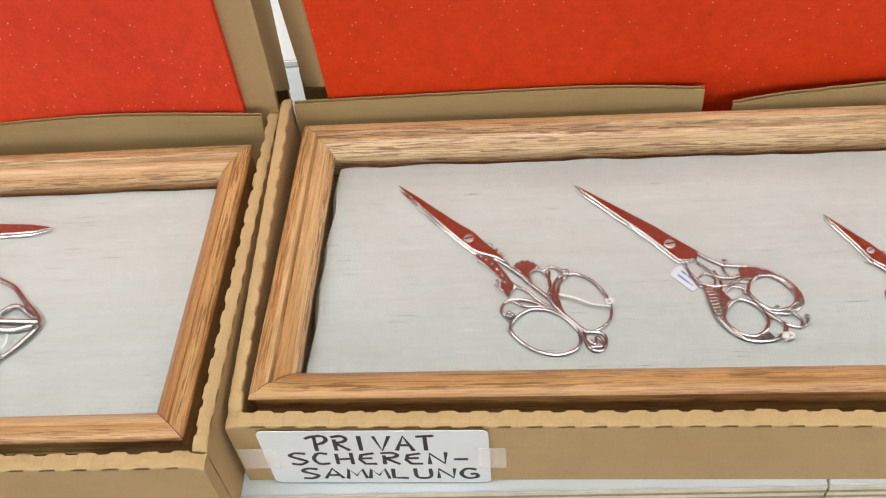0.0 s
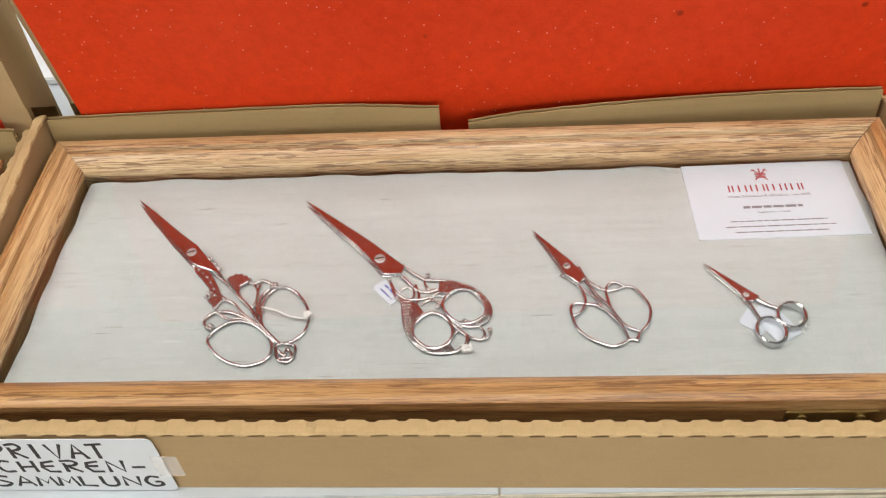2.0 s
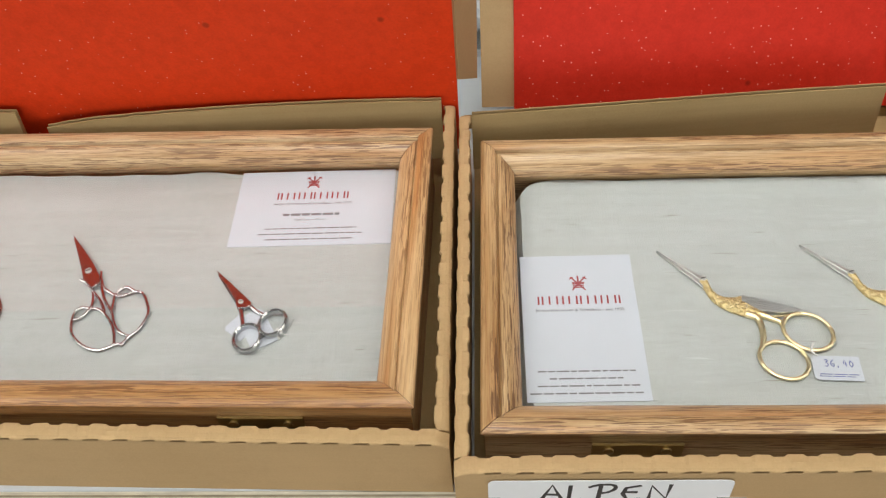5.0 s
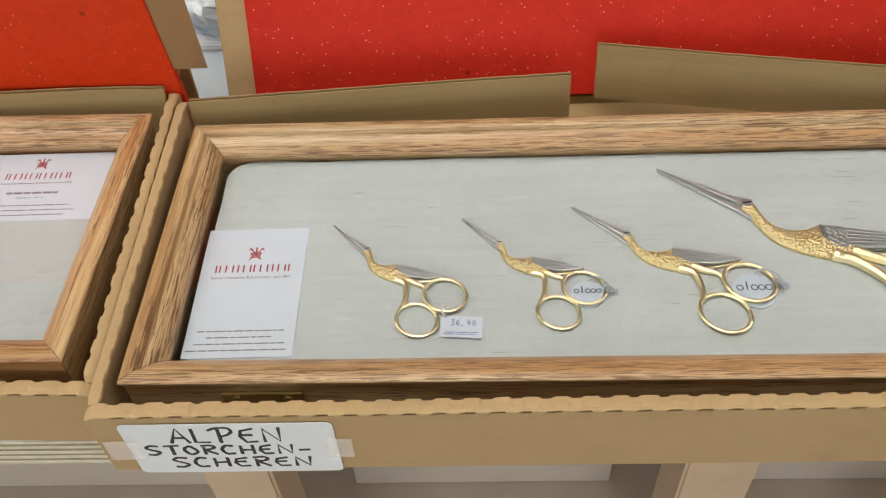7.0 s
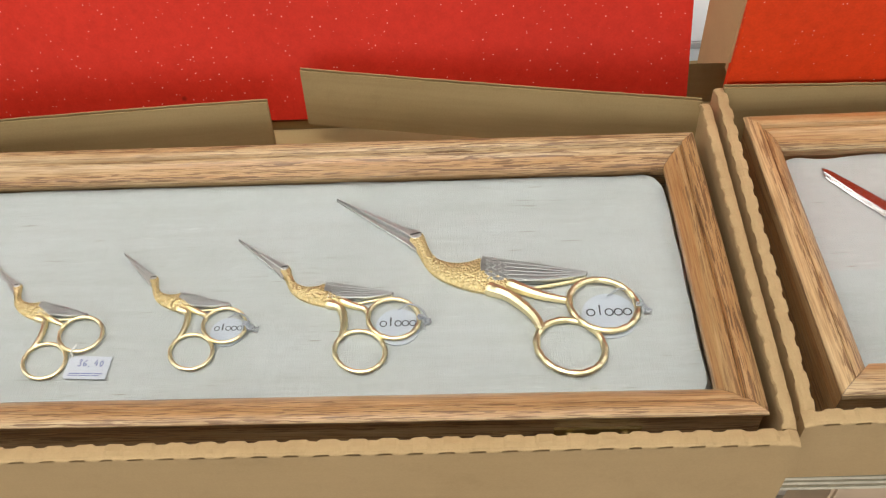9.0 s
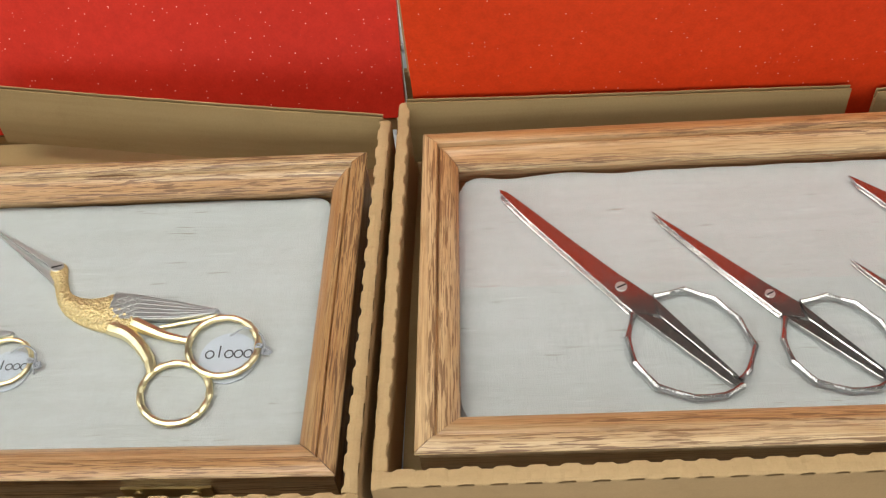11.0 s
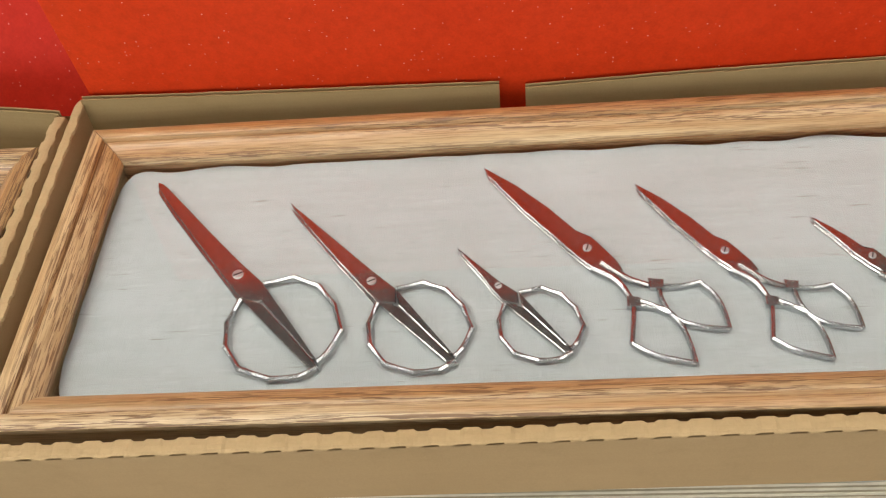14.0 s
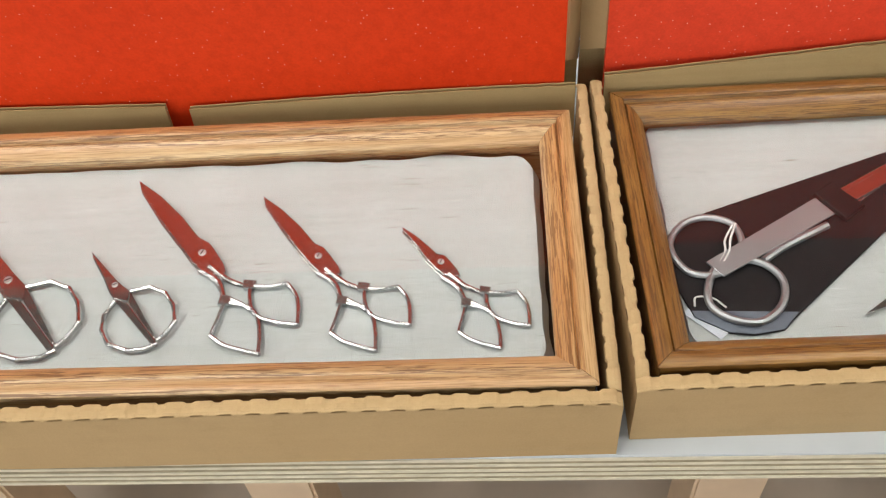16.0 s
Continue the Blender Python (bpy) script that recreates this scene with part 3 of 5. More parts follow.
def show_case(cx, cy, w, d, rz, z, tones, label, pad, latches=(), seed=0, cloth="linen", front_fall=1.0):
    """A shallow glazed case lying in its box. tones: its front, right, back and left rails; front_fall: how far the front rail slopes inwards; pad: the linen's left, right, front, back and corner radius, from the middle."""
    ob = thing("display_case", cx, cy, -30.5 + z, rz, label, "display case", "glazed scissors cases")
    hw, hd = w / 2, d / 2
    for k in range(4):
        length, other = (hw, hd) if k % 2 == 0 else (hd, hw)
        rows = []
        n = 24
        for i in range(n + 1):
            s = 2 * i / n - 1
            row = []
            for u, h in RAIL:
                along, across = s * (length - u - 0.2), -(other - u)
                if k == 0 and u > 8.5 and h > 37:
                    h = 46.4 - (46.4 - h) * front_fall
                wob = 0.12 * noise.noise((along * 0.02, k * 5 + seed, u * 0.05))
                row.append(((along, across + wob), (-across - wob, along), (-along, -across - wob), (across + wob, -along))[k] + (h + wob,))
            rows.append(row)
        bm = bmesh.new()
        sweep(bm, rows)
        part("frame_rail", bm, "oak_%s_%s" % (tones[k], "xyxy"[k]), ob, smooth=True)
    part("case_floor", boxed(-hw + 13.6, hw - 13.6, -hd + 13.6, hd - 13.6, 1, 6), "case_inside", ob, "dark wooden bottom")
    x0, x1, y0, y1, r, wave = pad
    rows = []
    nu, nv = 120, 48
    for j in range(nv + 1):
        row = []
        for i in range(nu + 1):
            u, v = 2 * i / nu - 1, 2 * j / nv - 1
            x, y = (x0 + x1) / 2 + u * (x1 - x0) / 2, (y0 + y1) / 2 + v * (y1 - y0) / 2
            # corners drawn in to a rounded outline
            ax, ay = (x1 - x0) / 2 - abs(u) * (x1 - x0) / 2, (y1 - y0) / 2 - abs(v) * (y1 - y0) / 2
            if ax < r and ay < r:
                m, l2 = max(r - ax, r - ay), math.hypot(r - ax, r - ay)
                f = m / l2 if l2 > 1e-6 else 1
                x -= math.copysign((r - ax) * (1 - f), u)
                y -= math.copysign((r - ay) * (1 - f), v)
            e = min(ax, ay)
            y += wave * noise.noise((x * 0.035, 3.0, seed)) * max(0, v) ** 6
            x += 0.5 * wave * noise.noise((y * 0.04, 8.0, seed)) * abs(u) ** 20
            z_ = 30.5 - 9 * max(0, 1 - e / 3.2) ** 2 + 0.35 * noise.noise((x * 0.02, y * 0.02, seed)) + 0.12 * noise.noise((x * 0.1, y * 0.1, seed))
            row.append((x, y, z_))
        rows.append(row)
    bm = bmesh.new()
    grid(bm, rows)
    part("linen_pad", bm, cloth, ob, "natural linen cloth over a pad", smooth=True)
    g = part("glass_pane", boxed(-hw + 14.5, hw - 14.5, -hd + 14.5, hd - 14.5, 36.6, 38.2), "glass", ob, "clear glass cover")
    g.data.materials.append(M["glass_under"])
    for f in g.data.polygons:
        f.material_index = 0 if f.normal.z > 0.5 else 1
    g.visible_shadow = False
    for lx in latches:
        la = part("latch_plate", boxed(lx - 19, lx + 19, -hd + 0.3, -hd + 1.6, 26.5, 37, 0.3), "brass", ob, "small brass latch plate")
        for sx in (-12, 12):
            bm = bmesh.new()
            disc(bm, 0, 0, 0, 1.2, 2.2, 14, 0.5)
            bmesh.ops.transform(bm, matrix=Matrix.Translation((lx + sx, -hd + 0.3, 32.5)) @ Matrix.Rotation(radians(90), 4, "X"), verts=bm.verts)
            part("latch_screw", bm, "brass", la, smooth=True)
    return ob


CASE_A = show_case(-261, 71, 460, 183, 0, 0, ("honey", "russet", "straw", "honey"), "oak display case with glass over linen, scissors inside", (-214, 215, -77, 78, 6, 1.5), (168,), 1, "linen_pale")
CASE_B = show_case(222.5, 82.6, 455.5, 177.1, -0.85, 1.5, ("russet", "honey", "straw", "honey"), "honey oak display case, glass over linen with four silver scissors", (-211.5, 215, -74.5, 74.3, 5, 4.5), (160,), 2)
CASE_C = show_case(710.6, 68.8, 467, 179.8, -0.3, -2, ("straw", "tan", "straw", "tan"), "tan oak display case, glass over linen with four stork scissors", (-216, 219, -76, 77.5, 17, 1.6), (-168, 162), 3, "linen_pale")
CASE_D = show_case(1204.2, 76.9, 460.5, 181.4, 0.4, 0.7, ("straw", "honey", "amber", "amber"), "amber oak display case, glass over linen with six steel scissors", (-217, 211.5, -76, 76.5, 19, 4.5), (), 4, front_fall=0.45)
CASE_E = show_case(1689, 94.8, 460, 187, 1.3, 0.5, ("brown",) * 4, "dark stained wooden display case with large scissors under glass", (-213, 214, -77, 87, 15, 4.5), (), 5)

# ---- lettering ----


def lettering(name, body, size, x, y, z, material, parent, wide=1.0, label=""):
    """A line of type, centred, lying flat."""
    cu = bpy.data.curves.new("type", "FONT")
    cu.body, cu.size, cu.align_x, cu.align_y = body, size, "CENTER", "CENTER"
    cu.resolution_u = 2
    tmp = new("type", cu)
    me = bpy.data.meshes.new_from_object(tmp.evaluated_get(bpy.context.evaluated_depsgraph_get()))
    bpy.data.objects.remove(tmp)
    bm = bmesh.new()
    bm.from_mesh(me)
    bpy.data.meshes.remove(me)
    bmesh.ops.transform(bm, matrix=Matrix.Translation((x, y, z)) @ Matrix.Diagonal((wide, 1, 1, 1)), verts=bm.verts)
    return part(name, bm, material, parent, label)


def bars(name, x0, x1, y, h, z, material, parent, seed):
    """Words that are not spelled out: bars of their lengths."""
    rnd = random.Random(seed)
    bm = bmesh.new()
    x = x0
    while x < x1 - 0.8:
        e = min(x1, x + rnd.uniform(2.2, 7.5))
        box(bm, x, e, y - h / 2, y + h / 2, z, z + 0.03)
        x = e + 0.8
    return part(name, bm, material, parent)


def emblem(card, x, y, z, s):
    """A crown over crossed swords as plain shapes."""
    bm = bmesh.new()
    for a in (-1, 1):
        tube(bm, [Vector((x - a * 3.6 * s, y + 4.2 * s, z)), Vector((x + a * 3.2 * s, y - 4.2 * s, z))], 0.38 * s, 4, flat=0.1)
        tube(bm, [Vector((x - a * 4.3 * s, y + 2.7 * s, z)), Vector((x - a * 2.2 * s, y + 4.0 * s, z))], 0.3 * s, 4, flat=0.1)
    tube(bm, [Vector((x, y + 4.8 * s, z)), Vector((x, y - 1.5 * s, z))], 0.45 * s, 4, flat=0.1)
    for k in range(-2, 3):
        disc(bm, x + 1.25 * k * s, y + (0.9 - 0.25 * abs(k)) * s, z, z + 0.03, 0.62 * s, 8, 0)
    for dy in (-0.3, -1.4, -2.4):
        box(bm, x - 2.7 * s, x + 2.7 * s, y + (dy - 0.35) * s, y + (dy + 0.35) * s, z, z + 0.03)
    part("emblem", bm, "ink_red", card, "red emblem of crossed swords and a crown")


def wordmark(card, x, y, z, w, h):
    """A row of narrow red blocks for the maker's name."""
    bm = bmesh.new()
    step = w / 7
    for k in range(7):
        xc = x - w / 2 + step * (k + 0.5)
        wide = (0.16, 0.3, 0.24)[k % 3] * step
        for side in (-1, 1):
            box(bm, xc + side * wide - 0.07 * step, xc + side * wide + 0.07 * step, y - 0.5 * h, y + 0.5 * h, z, z + 0.03)
    part("wordmark", bm, "ink_red", card, "red blocks of a maker's mark")


def business_card(x, y, z, rz, w, h):
    card = thing("business_card", x, y, z, rz, "white business card with red and grey print on linen", "business card", "business cards")
    part("card_sheet", boxed(-w / 2, w / 2, -h / 2, h / 2, 0, 0.4), "paper", card)
    return card


TOP = 0.45
c = business_card(388.2, 124.6, 1.6, 0.5, 85, 55)
emblem(c, -2, 18.6, TOP, 1.0)
wordmark(c, -1.5, 8.4, TOP, 42, 5.0)
lettering("tagline", "feinste Stahlwaren & Schleiferei - seit 1835", 2.5, -1.0, 2.5, TOP, "ink_grey", c, 0.98)
bars("name_line", -16, 15, -5.6, 1.7, TOP, "ink_pale", c, 3)
lettering("role_line", "Eigentümer - Owner", 2.0, -1, -9.4, TOP, "ink_grey", c, 1.0)
bars("address_line", -24.5, 24, -15.6, 0.75, TOP, "ink_pale", c, 4)
bars("phone_line", -27.5, 27, -19.4, 0.75, TOP, "ink_pale", c, 5)
bars("contact_line", -23.5, 23.5, -23.2, 0.75, TOP, "ink_pale", c, 6)
c = business_card(524.3, 47.2, -1.8, 0.5, 55, 85)
emblem(c, 0.5, 24.5, TOP, 1.0)
wordmark(c, 0, 14.3, TOP, 43, 5.0)
lettering("tagline", "feinste Stahlwaren & Schleiferei - seit 1835", 2.5, 0, 8.2, TOP, "ink_grey", c, 0.98)
for k, (a, b) in enumerate(((-22, 22), (-17, 16), (-22.5, 23), (-26, 24))):
    bars("address_line", a, b, -26.5 - 3.9 * k, 0.75, TOP, "ink_pale", c, 7 + k)

# handwriting: strokes of each letter in a unit box
STROKES = {
    "P": "0.15,0 0.2,0.95|-0.25,0.85 0.1,1 0.6,1 0.75,0.78 0.55,0.55 0.25,0.45", "R": "0.1,0 0.12,0.8|0.0,0.95 0.5,1 0.7,0.8 0.5,0.6 0.2,0.5 0.75,0.0", "I": "0.3,0 0.32,1",
    "V": "0,1 0.3,0 0.75,1", "A": "0,0 0.4,1 0.8,0|0.15,0.36 0.7,0.36", "T": "0,0.95 0.85,1|0.42,0.98 0.4,0", "S": "0.75,0.95 0.3,1 0.05,0.75 0.4,0.5 0.7,0.28 0.4,0 0,0.05",
    "C": "0.7,0.9 0.3,0.95 0.05,0.5 0.25,0.05 0.7,0.08", "H": "0.05,0 0.08,0.95|0.7,0 0.72,1|0.05,0.45 0.75,0.5", "E": "0.7,0.95 0.15,0.8 0.05,0.4 0.25,0.02 0.75,0.05|0.08,0.5 0.6,0.52",
    "N": "0.05,0 0.08,0.95 0.7,0.05 0.78,1", "M": "0,0 0.12,0.95 0.42,0.3 0.72,0.95 0.85,0", "L": "0.08,1 0.05,0.05 0.7,0.02", "U": "0.05,1 0.08,0.2 0.4,0 0.7,0.2 0.72,1",
    "G": "0.72,0.9 0.3,0.95 0.05,0.5 0.3,0.02 0.72,0.1 0.72,0.45 0.45,0.42", "O": "0.4,0.98 0.05,0.6 0.3,0.02 0.72,0.35 0.4,0.98", "-": "0.1,0.4 0.7,0.42",
    "3": "0.1,0.9 0.5,1 0.6,0.75 0.3,0.55 0.65,0.3 0.4,0 0.05,0.1", "6": "0.6,1 0.15,0.6 0.1,0.2 0.4,0 0.6,0.3 0.2,0.4", "4": "0.4,1 0.05,0.4 0.7,0.4|0.5,0.7 0.45,0", "0": "0.35,0.9 0.08,0.5 0.3,0 0.62,0.4 0.35,0.9", ",": "0.2,0.1 0.1,-0.2",
}
SHARP = "AVNMLHTEI4"


def handwriting(name, word, x0, x1, base, h, pen, material, parent, z=0.25, seed=0):
    """A word in marker strokes from x0 to x1, lying in the sheet's plane."""
    rnd = random.Random(seed)
    step = (x1 - x0) / len(word)
    for k, ch in enumerate(word):
        bm = bmesh.new()
        for stroke in STROKES[ch].split("|"):
            pts = [tuple(float(v) for v in q.split(",")) for q in stroke.split()]
            pts = [Vector((x0 + step * (k + 0.06 + 1.0 * px), base + h * py + rnd.uniform(-0.02, 0.02) * h, z)) for px, py in pts]
            line = pts if ch in SHARP else spline(pts, 5)
            tube(bm, line, [pen * rnd.uniform(0.85, 1.12) for _ in line], 6, flat=0.12)
        part(name, bm, material, parent, "black marker letter" if material == "ink_black" else "blue pen letter")


def sign(x, y, z, rz, rows, label, seed):
    ob = thing("paper_sign", x, y, z, rz, label, "paper sign", "signs taped to the boxes")
    ob.matrix_basis = ob.matrix_basis @ Matrix.Rotation(radians(90), 4, "X")
    bm = bmesh.new()
    w, h, r = 98, 45, 3
    outline = []
    for cx, cy, a0 in ((w / 2 - r, -h / 2 + r, -90), (w / 2 - r, h / 2 - r, 0), (-w / 2 + r, h / 2 - r, 90), (-w / 2 + r, -h / 2 + r, 180)):
        outline += [(cx + r * math.cos(radians(a0 + 30 * q)), cy + r * math.sin(radians(a0 + 30 * q))) for q in range(4)]
    plate(bm, outline, 0, 0.3)
    part("sheet", bm, "paper_sign", ob, "white paper with rounded corners")
    for k, (word, a, b, base, hh) in enumerate(rows):
        handwriting("letter", word, a, b, base, hh, 0.92, "ink_black", ob, 0.34, seed + k)
    for a, b in ((-60, -44), (44, 56)):
        t = part("tape", boxed(a, b, -9, 8, 0.32, 0.38), "tape", ob, "strip of clear sticky tape")
        t.visible_shadow = False
    return ob


sign(46.0, -15.6, -10.5, -1.07, [("PRIVAT", -27, 27, 6.5, 12), ("SCHEREN-", -39, 42, -5.5, 10), ("SAMMLUNG", -36, 45, -18.5, 9)], "white paper sign with black marker writing taped to the box", 3)
sign(528.5, -38.5, -12.5, 0.1, [("ALPEN", -28, 26, 6.0, 13), ("STORCHEN-", -42, 38, -5.0, 8.5), ("SCHEREN", -32, 36, -17.0, 9)], "white paper sign with black handwriting taped to the box", 9)

# ---- scissors ----


def flat(pts, z):
    return [Vector((p[0], p[1], z)) for p in pts]


def rod(name, pts, r, material, parent, closed=False, z=None, smooth=True, per=6, taper=(), flatten=0.85, label=""):
    """A bent wire or bar through the points; taper: radii at even steps along it."""
    line = spline(flat(pts, r * flatten + 0.15 if z is None else z), per, closed) if smooth else flat(pts, r * flatten + 0.15 if z is None else z)
    rad = r
    if taper:
        n = len(line)
        rad = [float(np.interp(i / (n - 1), np.linspace(0, 1, len(taper)), taper)) for i in range(n)]
    bm = bmesh.new()
    tube(bm, line, rad, 8, closed, flatten)
    return part(name, bm, material, parent, label, smooth=True)


def blades(sc, outline, material, scale=1.0, z0=1.3, z1=2.7, side=(-0.9, -0.75), edge=0.3, ridge=0.0):
    """The two closed blades: the upper one, and the lower showing as a bright bevel along its side."""
    pts = [(x * scale, y * scale) for x, y in outline]
    bm = bmesh.new()
    plate(bm, [(0.97 * x + side[0] * scale ** 0.5, 0.97 * y + side[1] * scale ** 0.5) for x, y in pts], 0.2, z0 - 0.05, 0.5)
    part("blade", bm, material, sc)
    bm = bmesh.new()
    plate(bm, pts, z0, z1, edge)
    if ridge:
        bm.faces.ensure_lookup_table()
        bmesh.ops.poke(bm, faces=[bm.faces[-1]], offset=ridge, center_mode="MEAN_WEIGHTED")
    return part("blade", bm, material, sc)


def screw(sc, x, y, z, r, turn=20.0):
    bm = bmesh.new()
    disc(bm, x, y, z - 0.6, z + 0.45, r, 18, 0.25)
    s = part("screw", bm, "screw_steel", sc, "slotted steel screw")
    c, q = math.cos(radians(turn)), math.sin(radians(turn))
    bm = bmesh.new()
    plate(bm, [(x + a * r * 0.86 * c - b * r * 0.16 * q, y + a * r * 0.86 * q + b * r * 0.16 * c) for a, b in ((-1, -1), (1, -1), (1, 1), (-1, 1))], z + 0.40, z + 0.50)
    part("slot", bm, "slot_dark", s)


def beads(name, pts, r, material, parent, z=1.8):
    """Small cast knobs, each a cluster of beads."""
    for x, y in pts:
        bm = bmesh.new()
        for k in range(4):
            a = 1.57 * k + x
            bmesh.ops.create_uvsphere(bm, u_segments=8, v_segments=6, radius=r * 0.62, matrix=Matrix.Translation((x + 0.55 * r * math.cos(a), y + 0.55 * r * math.sin(a), z)))
        part(name, bm, material, parent, smooth=True)


def scissors(x, y, z, label, group=""):
    return thing("scissors", x, y, z, 0, label, "scissors", group or "scissors in the cases")


def oval(cx, cy, a, b, turn, n=16):
    c, s = math.cos(radians(turn)), math.sin(radians(turn))
    return [(cx + a * math.cos(w) * c - b * math.sin(w) * s, cy + a * math.cos(w) * s + b * math.sin(w) * c) for w in (2 * math.pi * k / n for k in range(n))]


def knot(parent, x, y, z=2.6, r=1.0, material="thread", seed=0):
    """A tied knot of thread with loose ends."""
    rnd = random.Random(seed)
    bm = bmesh.new()
    for k in range(3):
        tube(bm, spline([Vector((x + r * 1.9 * math.cos(w) + rnd.uniform(-0.5, 0.5), y + r * 1.6 * math.sin(w), z + rnd.uniform(-0.5, 0.8))) for w in (2.1 * q + k for q in range(5))], 5), r * 0.45, 6)
    for k in range(2):
        a = rnd.uniform(0, 6.3)
        tube(bm, spline([Vector((x, y, z)), Vector((x + 2.5 * r * math.cos(a), y + 2.5 * r * math.sin(a), z * 0.6)), Vector((x + 4 * r * math.cos(a + 0.4), y + 4 * r * math.sin(a + 0.4), 0.5))], 4), r * 0.35, 5)
    return part("knot", bm, material, parent, "knotted thread", smooth=True)


def paper_tag(x, y, z, rz, w, h, parent_label, lines=0):
    tg = thing("price_tag", x, y, z, rz, parent_label, "price tag", "tags on the scissors")
    bm = bmesh.new()
    plate(bm, [(-w / 2 + 1.2, -h / 2), (w / 2, -h / 2), (w / 2, h / 2), (-w / 2 + 1.2, h / 2), (-w / 2, h / 2 - 1.5), (-w / 2, -h / 2 + 1.5)], 0, 0.35)
    part("tag_sheet", bm, "paper", tg)
    return tg


def ornate_scissors_fan(x, y, z):
    sc = scissors(x, y, z, "ornate silver embroidery scissors with openwork leaf handles on linen")
    blades(sc, [(-37.5, 40.5), (-27, 31.5), (-17, 22), (-7.5, 13), (2, 5), (8, -2.5), (20, -17.5), (13.5, -13), (6, -10), (2, -7.5), (-5.6, 0.9), (-12.8, 9.1), (-19.2, 17.2), (-27.2, 26.8)], "steel")
    screw(sc, 0, 0, 2.8, 2.5, 15)
    for pts, r in (([(9, -8.5), (19.5, -18.5), (25, -24), (29.5, -29.5), (37, -38), (42.5, -46.5), (48, -53), (54, -59.5)], 1.15),
                   ([(32.5, -20.5), (28.5, -24.5), (31.5, -32), (37, -36.5), (39, -29), (36, -22), (32.5, -20.5)], 0.9),
                   ([(36, -21.5), (40.5, -19.5), (46, -23.5), (42.5, -27), (40.5, -32), (41, -42)], 0.95),
                   ([(39, -22), (38.5, -30), (40, -40)], 0.8),
                   ([(3.5, -9.5), (8.5, -10.5), (15, -19.5), (19, -27.5), (23.5, -31.5)], 1.2),
                   ([(4.5, -13.5), (9.5, -17), (15, -21), (17.5, -27.5), (18, -36)], 0.9),
                   ([(18.5, -37), (22, -31.5), (28, -34), (32.5, -39.5), (40.5, -46)], 0.9),
                   ([(43, -48), (29, -40), (20, -39), (16, -42), (15.5, -46.5), (19, -49.5)], 1.0),
                   ([(20, -39), (26, -43), (34, -43.5), (42, -48)], 0.8)):
        rod("handle_scroll", pts, 0.84 * r, "silver_relief", sc)
    rod("finger_ring", [(50.5, -24), (58, -28), (63.5, -35.5), (66, -43.5), (65, -52.5), (59, -58), (53, -58.5), (47, -53), (43, -44.5), (42.5, -34), (45.5, -27)], 0.85, "steel_bow", sc, True)
    rod("finger_ring", [(19, -55.5), (22.5, -49), (29.5, -45), (38.5, -46.5), (46.5, -53), (50.5, -60.5), (49.5, -67), (44, -70.5), (37, -71), (28.5, -67.5), (22, -61.5)], 0.85, "steel_bow", sc, True)
    bm = bmesh.new()
    plate(bm, [(22, -19), (23, -16.8), (24.5, -16.8), (25.8, -15), (27.3, -16), (29, -15.2), (30, -16.8), (31.8, -16.6), (32.4, -18.4), (34.5, -18.8), (33, -20.8), (29.5, -23.5), (30, -31), (27.8, -27.5)], 0.6, 2.4, 0.3)
    part("handle_fan", bm, "silver_relief", sc)
    bm = bmesh.new()
    plate(bm, [(2.8, -9.6), (10.5, -11), (14.5, -17), (18.6, -24), (22, -31.5), (18.6, -37), (16.2, -34), (14.6, -32.6), (15.2, -30), (13.4, -28.6), (14.4, -25.4), (9, -18.5), (4.6, -13.6)], 0.5, 2.0, 0.3)
    part("handle_leaf", bm, "silver_relief", sc)
    beads("relief_bead", [(6, -11.6), (8.6, -14), (11.4, -16.8), (13.8, -20.4), (16.2, -24.6), (17.6, -29)], 0.7, "steel_bow", sc, 2.0)
    beads("knob", [(19, -49), (46.5, -24)], 2.2, "silver_relief", sc)
    beads("knob", [(14.5, -27.5), (14, -30), (10.5, -4.5), (13, -8), (16, -11.5)], 1.5, "silver_relief", sc)
    rod("finial", [(52.5, -60.5), (55.5, -59), (61, -60.5), (62, -65), (59.5, -69.5), (54.5, -68)], 0.9, "silver_relief", sc, True)
    rod("finial", [(53.5, -62.5), (57, -66), (58, -62), (60.5, -66.5), (55, -67.5)], 0.8, "silver_relief", sc)
    rod("thread", [(42.5, -37.5), (50, -40), (57.5, -44), (66, -45.5)], 0.45, "thread", sc, z=2.4, label="white thread")
    knot(sc, 65.5, -43, 2.6, 1.0, seed=1)
    return sc


